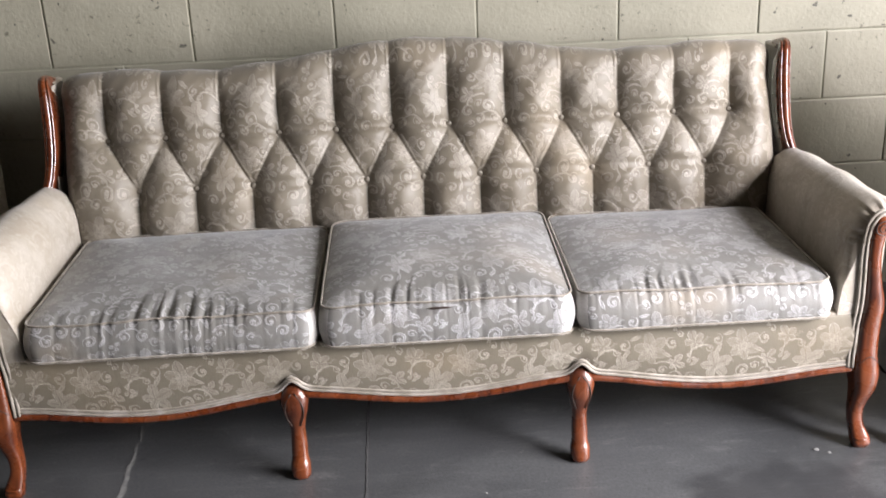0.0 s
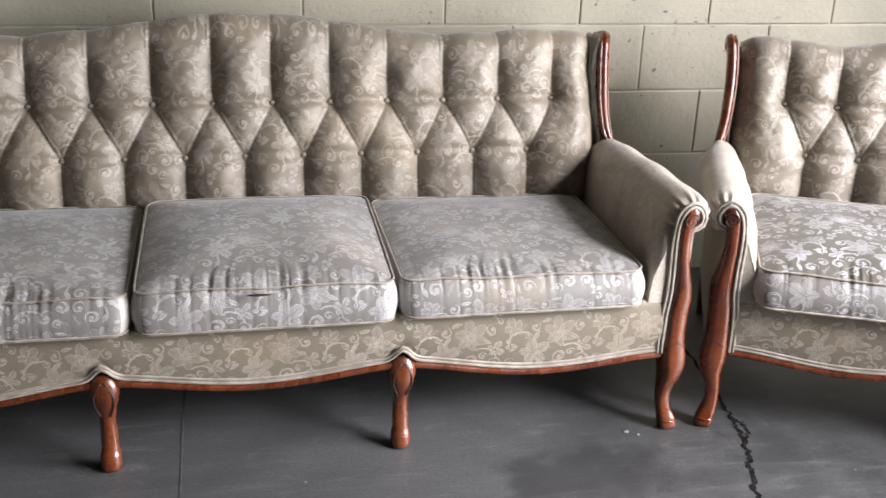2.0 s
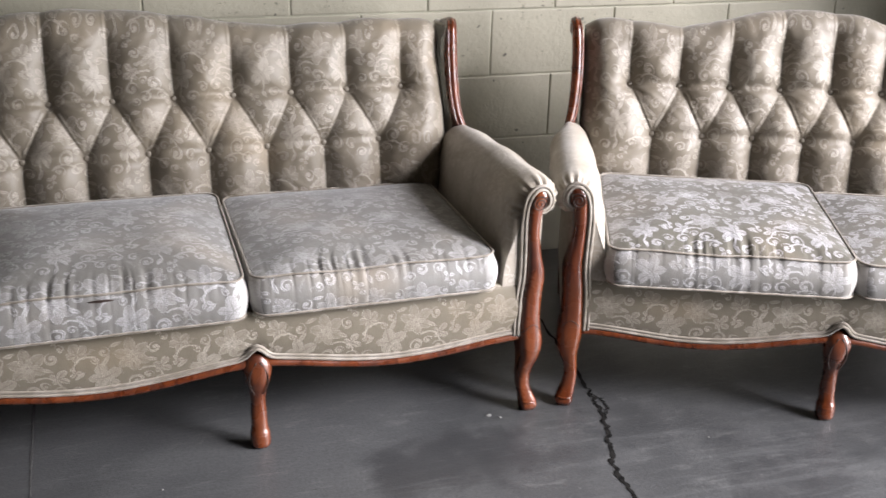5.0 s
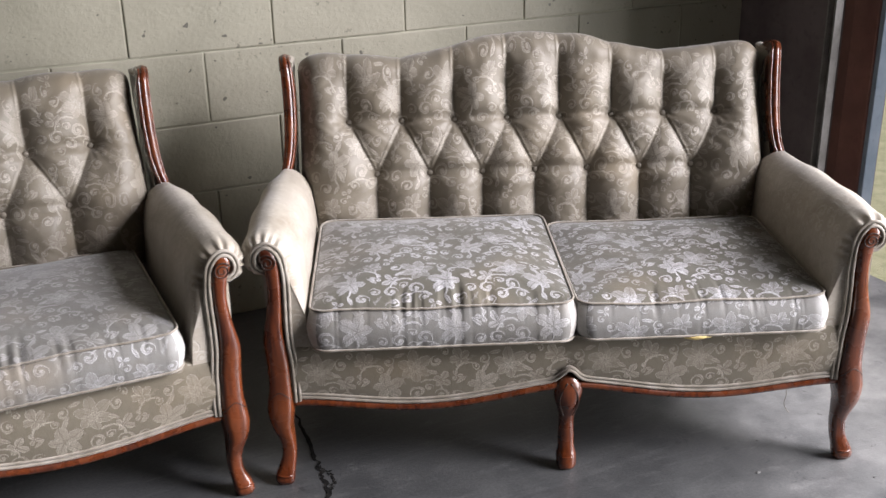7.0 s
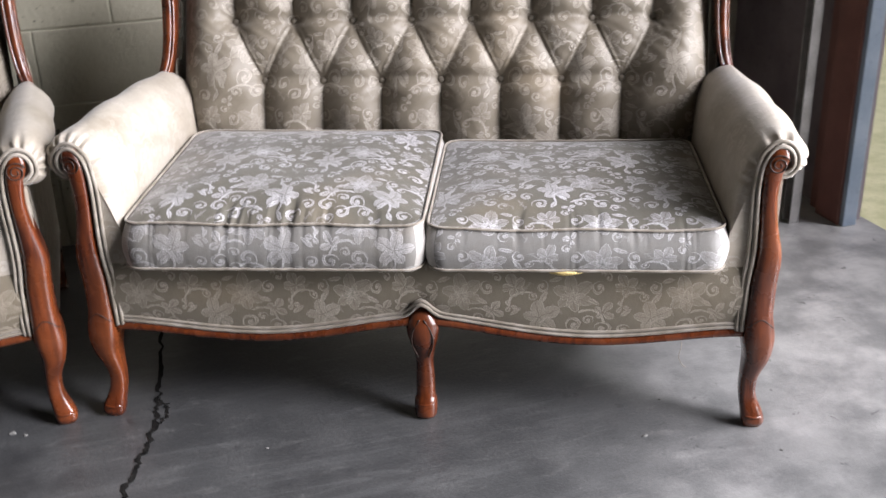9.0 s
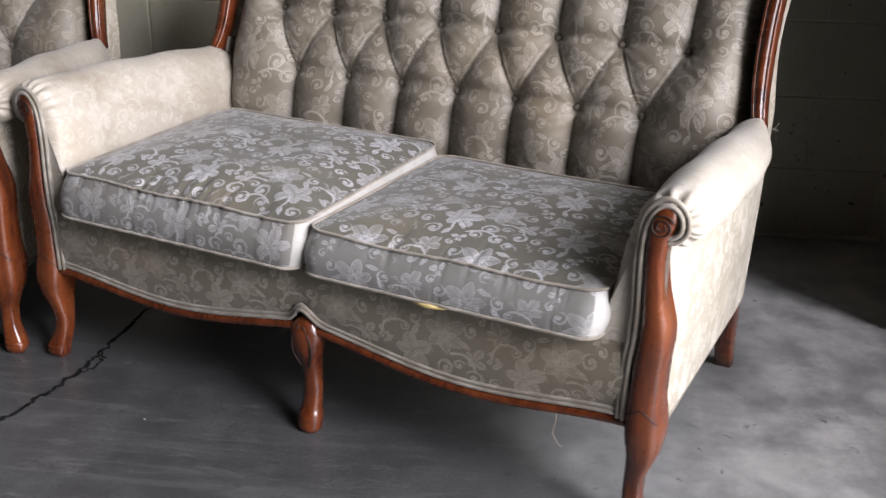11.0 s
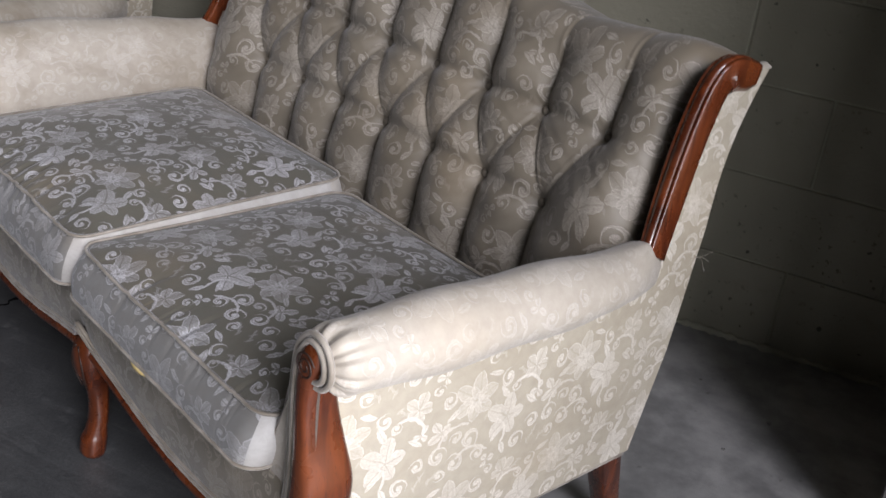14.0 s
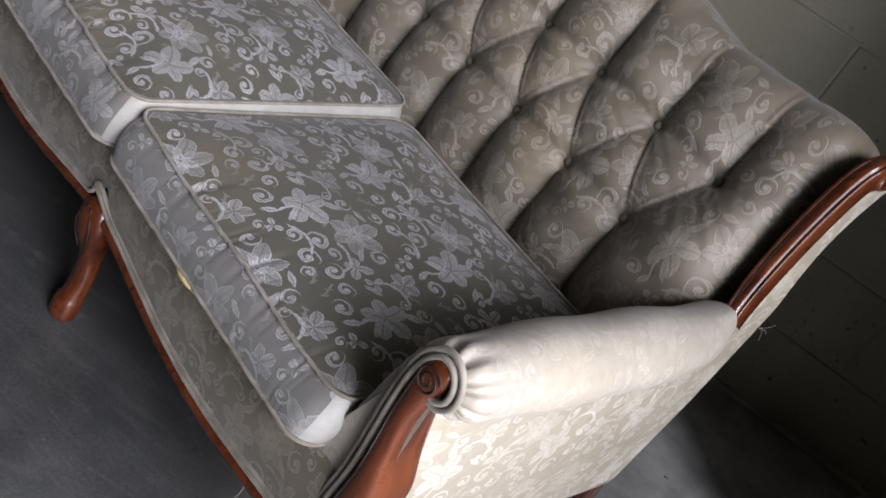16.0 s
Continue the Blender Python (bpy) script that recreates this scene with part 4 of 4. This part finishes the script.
def seat_frame(root, hw, knees, seed):
    nodes = [-hw + 0.03] + list(knees) + [hw - 0.03]
    xs = np.unique(np.concatenate([np.linspace(a, b, 60) for a, b in zip(nodes, nodes[1:])]))
    arch = np.array([sum(0.030 * math.exp(-((x - k) / 0.021) ** 2) for k in knees) for x in xs])
    zb = np.array([zrail(x, nodes) for x in xs])
    zt = zb + arch
    # show-wood rail: a rounded moulding with a depth of its own
    R = []
    for x, z in zip(xs, zb):
        R.append([(x, y, z + h) for y, h in ((0.030, 0.0), (-0.002, 0.0), (-0.009, 0.003), (-0.011, 0.009), (-0.008, 0.015), (-0.002, 0.018), (0.030, 0.018))])
    rings("seat_rail", R, WOOD, root, "scalloped varnished wooden seat rail")
    for lift, fwd in ((0.0215, -0.005), (0.0295, -0.004)):
        tube("welt", np.stack((xs, np.full(len(xs), fwd) - 0.012 * arch / 0.03, zt + lift), 1), 0.0042, WELT, root, sides=6)
    P, U = [], []
    for x, z in zip(xs, zt):
        zz = np.linspace(z + 0.022, 0.338, 14)
        f = (zz - zz[0]) / (zz[-1] - zz[0])
        y = -0.002 - 0.010 * np.sin(np.pi * np.clip(f, 0, 1)) ** 0.8
        zz, y = np.append(zz, (0.343, 0.343)), np.append(y, (0.012, 0.10))
        P.append(np.stack((np.full(16, x), y, zz), 1))
        U.append(np.stack((np.full(16, x) + 0.4 * seed, np.append(zz[:14], (zz[13] + 0.01, zz[13] + 0.1))), 1))
    sheet("apron", P, U, FABRIC, root, "brocade-covered front apron", flip=True)
    # deck under the cushions and the hidden side and rear rails
    bm = box_bm(-hw + 0.03, hw - 0.03, 0.03, 0.62, 0.215, 0.333)
    part("deck", bm, WELT, root)


def suite_piece(name, label, category, hw, knees, n_up, step, ztop, cushions, seed):
    """One piece of the suite on its base; hw: half the distance of its front feet."""
    root = new(name)
    tagged(root, label, category, "matching upholstered suite")
    seat_frame(root, hw, knees, seed)
    for x in knees:
        knee_leg(root, x)
    for side in (-1, 1):
        post(root, hw, side)
        rear_leg(root, hw, side)
        side_panel(root, hw, side)
        arm(root, hw, side, seed * 3 + side + 2)
        wing(root, hw, side)
    tufted_back(root, hw, n_up, step, ztop, seed)
    for k, c in enumerate(cushions):
        cushion(root, *c)
    return root


def top_sofa(x):
    return float(np.interp(abs(x), (0, 0.10, 0.22, 0.36, 0.50, 0.64, 0.78, 0.92, 1.0), (0.886, 0.884, 0.872, 0.850, 0.838, 0.836, 0.843, 0.842, 0.832)))


def top_love(x):
    return float(np.interp(abs(x), (0, 0.06, 0.12, 0.20, 0.27, 0.34, 0.42, 0.50, 0.58, 0.65), (0.878, 0.876, 0.870, 0.852, 0.836, 0.828, 0.831, 0.839, 0.841, 0.830)))


def top_chair(x):
    return float(np.interp(abs(x), (0, 0.08, 0.17, 0.27, 0.34), (0.872, 0.864, 0.840, 0.824, 0.820)))


sofa = suite_piece("sofa", "long three-seat sofa in faded cream brocade with carved wood trim", "sofa", 0.975, (-0.3225, 0.3225), 12, 0.1505, top_sofa, [
    (-0.885, -0.262, -0.030, 0.535, 0.338, 0.078, 0.085, 0.030, 3, 1.2, 0.0, 1.3, "flattened seat cushion with deep gathers", FABRIC_SILVER),
    (-0.243, 0.302, -0.035, 0.505, 0.338, 0.086, 0.105, 0.040, 4, 0.8, 0.0, 0.8, "raised middle seat cushion with a torn front seam", FABRIC_SILVER),
    (0.322, 0.875, -0.032, 0.535, 0.340, 0.080, 0.076, 0.030, 5, 0.7, 0.0, 0.9, "smooth seat cushion in silvery brocade", FABRIC_SILVER)], 1)
sofa.matrix_world = pose(0.605, 2.630, 0, 0, 0, 0.5)

loveseat = suite_piece("loveseat", "two-seat loveseat in cream floral brocade with carved wood trim", "loveseat", 0.637, (0.0,), 8, 0.1377, top_love, [
    (-0.556, 0.006, -0.042, 0.500, 0.338, 0.083, 0.097, 0.036, 6, 0.9, 0.0, 0.9, "plump seat cushion with gathered front"),
    (0.018, 0.556, -0.040, 0.490, 0.338, 0.074, 0.075, 0.026, 7, 0.35, 0.0, 0.7, "sagging seat cushion with torn lower edge")], 2)
loveseat.matrix_world = pose(2.268, 2.395, 0, 0, 0, -22.2)

armchair = suite_piece("armchair", "matching armchair in brocade with carved wood trim", "armchair", 0.335, (), 4, 0.1377, top_chair, [
    (-0.255, 0.255, -0.036, 0.530, 0.338, 0.082, 0.09, 0.035, 8, 0.8, 0.0, 0.9, "brocade seat cushion")], 3)
armchair.matrix_world = pose(-0.875, 2.655, 0, 0, 0, 3)

# torn cloth and foam at the lower edge of the loveseat's cushion
bm = bmesh.new()
bmesh.ops.create_icosphere(bm, subdivisions=3, radius=1.0)
for v in bm.verts:
    k = 1 + 0.25 * noise.noise(v.co * 2.5)
    v.co = Vector((v.co.x * 0.030 * k, v.co.y * 0.010, v.co.z * 0.007 * k))
tear = part("foam_tear", bm, FOAM, loveseat, "yellow foam showing at a tear", True)
tear.matrix_local = pose(0.27, -0.036, 0.339)
# dark gash in the seam of the sofa's middle cushion
bm = bmesh.new()
bmesh.ops.create_icosphere(bm, subdivisions=2, radius=1.0)
for v in bm.verts:
    v.co = Vector((v.co.x * 0.028, v.co.y * 0.005, v.co.z * (0.0022 + 0.001 * noise.noise(v.co * 3))))
gash = part("seam_tear", bm, GROOVE, sofa, "dark torn seam", True)
gash.matrix_local = pose(0.012, -0.0375, 0.4225)


# ---- floor joints and cracks ----
def ribbon(name, pts, widths, mat, label, z=0.0015, seed=0, jag=0.006, category="crack", step=0.012):
    rs = np.random.RandomState(seed)
    path = smooth_path(np.array(pts), max(int(len(pts) * 9), 20))
    w = np.interp(np.linspace(0, 1, len(path)), np.linspace(0, 1, len(widths)), widths)
    t = np.gradient(path, axis=0)
    nrm = np.stack((-t[:, 1], t[:, 0]), 1)
    nrm /= np.linalg.norm(nrm, axis=1)[:, None]
    path = path + nrm * rs.uniform(-jag, jag, (len(path), 1))
    ww = w * rs.uniform(0.6, 1.3, len(path))
    a, b = path + nrm * ww[:, None], path - nrm * ww[:, None] * rs.uniform(0.4, 1.2, (len(path), 1))
    verts = [(*p, z) for p in a] + [(*p, z) for p in b]
    n = len(path)
    faces = [(i, n + i, n + i + 1, i + 1) for i in range(n - 1)]
    return tagged(mesh_object(name, verts, faces, mat, None, "", smooth=False), label, category, "", "structure")


ribbon("floor_crack", [(1.80, 3.20), (1.79, 2.98), (1.772, 2.751), (1.760, 2.652), (1.750, 2.575), (1.722, 2.47), (1.700, 2.411), (1.677, 2.334), (1.668, 2.207), (1.65, 2.05), (1.60, 1.85)],
       (0.003, 0.004, 0.005, 0.006, 0.006, 0.0055, 0.005, 0.0035), CRACK, "jagged dark crack across the concrete floor", seed=5, jag=0.0055)
ribbon("floor_crack", [(1.762, 2.655), (1.772, 2.62), (1.770, 2.58), (1.748, 2.545)], (0.002, 0.004, 0.004, 0.002), CRACK, "short dark side branch of the floor crack", z=0.0019, seed=9)
ribbon("floor_joint", [(0.424, 3.5), (0.426, 2.944), (0.431, 2.70), (0.434, 2.533), (0.437, 2.1), (0.44, 1.0), (0.45, -3.0)], (0.003, 0.003, 0.003), SEAM, "dark saw-cut joint in the concrete floor", z=0.0012, seed=2, jag=0.0012, category="floor joint")
ribbon("floor_joint", [(-0.150, 3.5), (-0.141, 2.891), (-0.137, 2.75), (-0.129, 2.589), (-0.125, 2.2), (-0.12, 1.0)], (0.004, 0.005, 0.009, 0.007), PALE_SEAM, "pale chipped joint in the concrete floor", z=0.0012, seed=4, jag=0.004, category="floor joint")


ribbon("floor_scratch", [(0.085, 2.772), (0.219, 2.797), (0.33, 2.802), (0.414, 2.803)], (0.001, 0.002, 0.0015), PALE_SEAM, "faint pale scratch on the concrete floor", z=0.0009, seed=14, jag=0.002, category="scratch")


# crumbled mortar lies along the foot of the block wall
rm = np.random.RandomState(21)
foot = np.stack((np.linspace(2.45, 3.64, 120), WALL_Y - 0.006 + rm.uniform(-0.004, 0.004, 120), np.full(120, 0.003)), 1)
tagged(tube("mortar_crumbs", foot, rm.uniform(0.004, 0.013, 120), MORTAR, None, sides=6), "pale crumbled mortar along the foot of the wall", "trim", "", "structure")


def chip(x, y, s, seed):
    bm = bmesh.new()
    bmesh.ops.create_icosphere(bm, subdivisions=1, radius=1.0)
    for v in bm.verts:
        k = 1 + 0.5 * noise.noise(v.co * 1.7 + Vector((seed, 0, 0)))
        v.co = Vector((v.co.x * s * k, v.co.y * s * 0.7 * k, max(v.co.z, -0.4) * s * 0.4 + 0.16 * s))
    ob = part("concrete_chip", bm, PALE_SEAM, None)
    ob.location = (x, y, 0.0)
    return tagged(ob, "small pale chip of concrete on the floor", "debris", "floor chips")


for k, (x, y, s) in enumerate(((1.476, 2.620, 0.008), (1.500, 2.605, 0.005), (1.947, 2.392, 0.004), (3.114, 3.330, 0.004), (2.642, 2.180, 0.006), (2.730, 2.285, 0.004), (3.22, 3.10, 0.005), (0.70, 2.52, 0.004), (3.05, 1.95, 0.005), (3.33, 2.30, 0.006), (2.86, 2.05, 0.004))):
    chip(x, y, s, k)

# a loose thread hangs from the seat rail, others stick out at the corner of the wing
tube("loose_thread", smooth_path([(0.489, -0.006, 0.196), (0.492, -0.010, 0.172), (0.488, -0.012, 0.150), (0.496, -0.010, 0.132), (0.503, -0.008, 0.124)], 24), 0.0007, WELT, loveseat, "loose hanging thread", sides=5)
for k, (dy, dz) in enumerate(((0.030, -0.012), (0.036, 0.006), (0.022, -0.026))):
    tube("loose_thread", smooth_path([(0.651, 0.690, 0.515), (0.656, 0.690 + dy * 0.5, 0.515 + dz * 0.2), (0.658, 0.690 + dy, 0.515 + dz)], 10), 0.0003, WELT, loveseat, sides=5)


# ---- blocks of the wall ----
PITCH_X, PITCH_Z = 0.4055, 0.2010


def block_mesh(width):
    bm = box_bm(-width / 2 + 0.0022, width / 2 - 0.0022, 0.0, 0.06, 0.0022, PITCH_Z - 0.0022, 0.0035, 2)
    me = bpy.data.meshes.new("block")
    bm.to_mesh(me)
    bm.free()
    me.materials.append(BLOCK)
    return me


full = block_mesh(PITCH_X)
rb = random.Random(7)
for row in range(14):
    first = 1.586 + (0.0 if row % 2 == 0 else PITCH_X / 2)
    k0 = math.ceil((LEFT_X - first) / PITCH_X)
    k1 = math.floor((DOOR_X - first) / PITCH_X)
    for k in range(k0, k1):
        ob = new("block", full)
        ob.parent = wall_north
        ob.location = (first + (k + 0.5) * PITCH_X, WALL_Y - 0.0005 + rb.uniform(-0.0012, 0.0012), row * PITCH_Z)
    for a, b in ((LEFT_X, first + k0 * PITCH_X), (first + k1 * PITCH_X, DOOR_X)):
        if b - a > 0.03:
            ob = new("block", block_mesh(b - a))
            ob.parent = wall_north
            ob.location = ((a + b) / 2, WALL_Y, row * PITCH_Z)
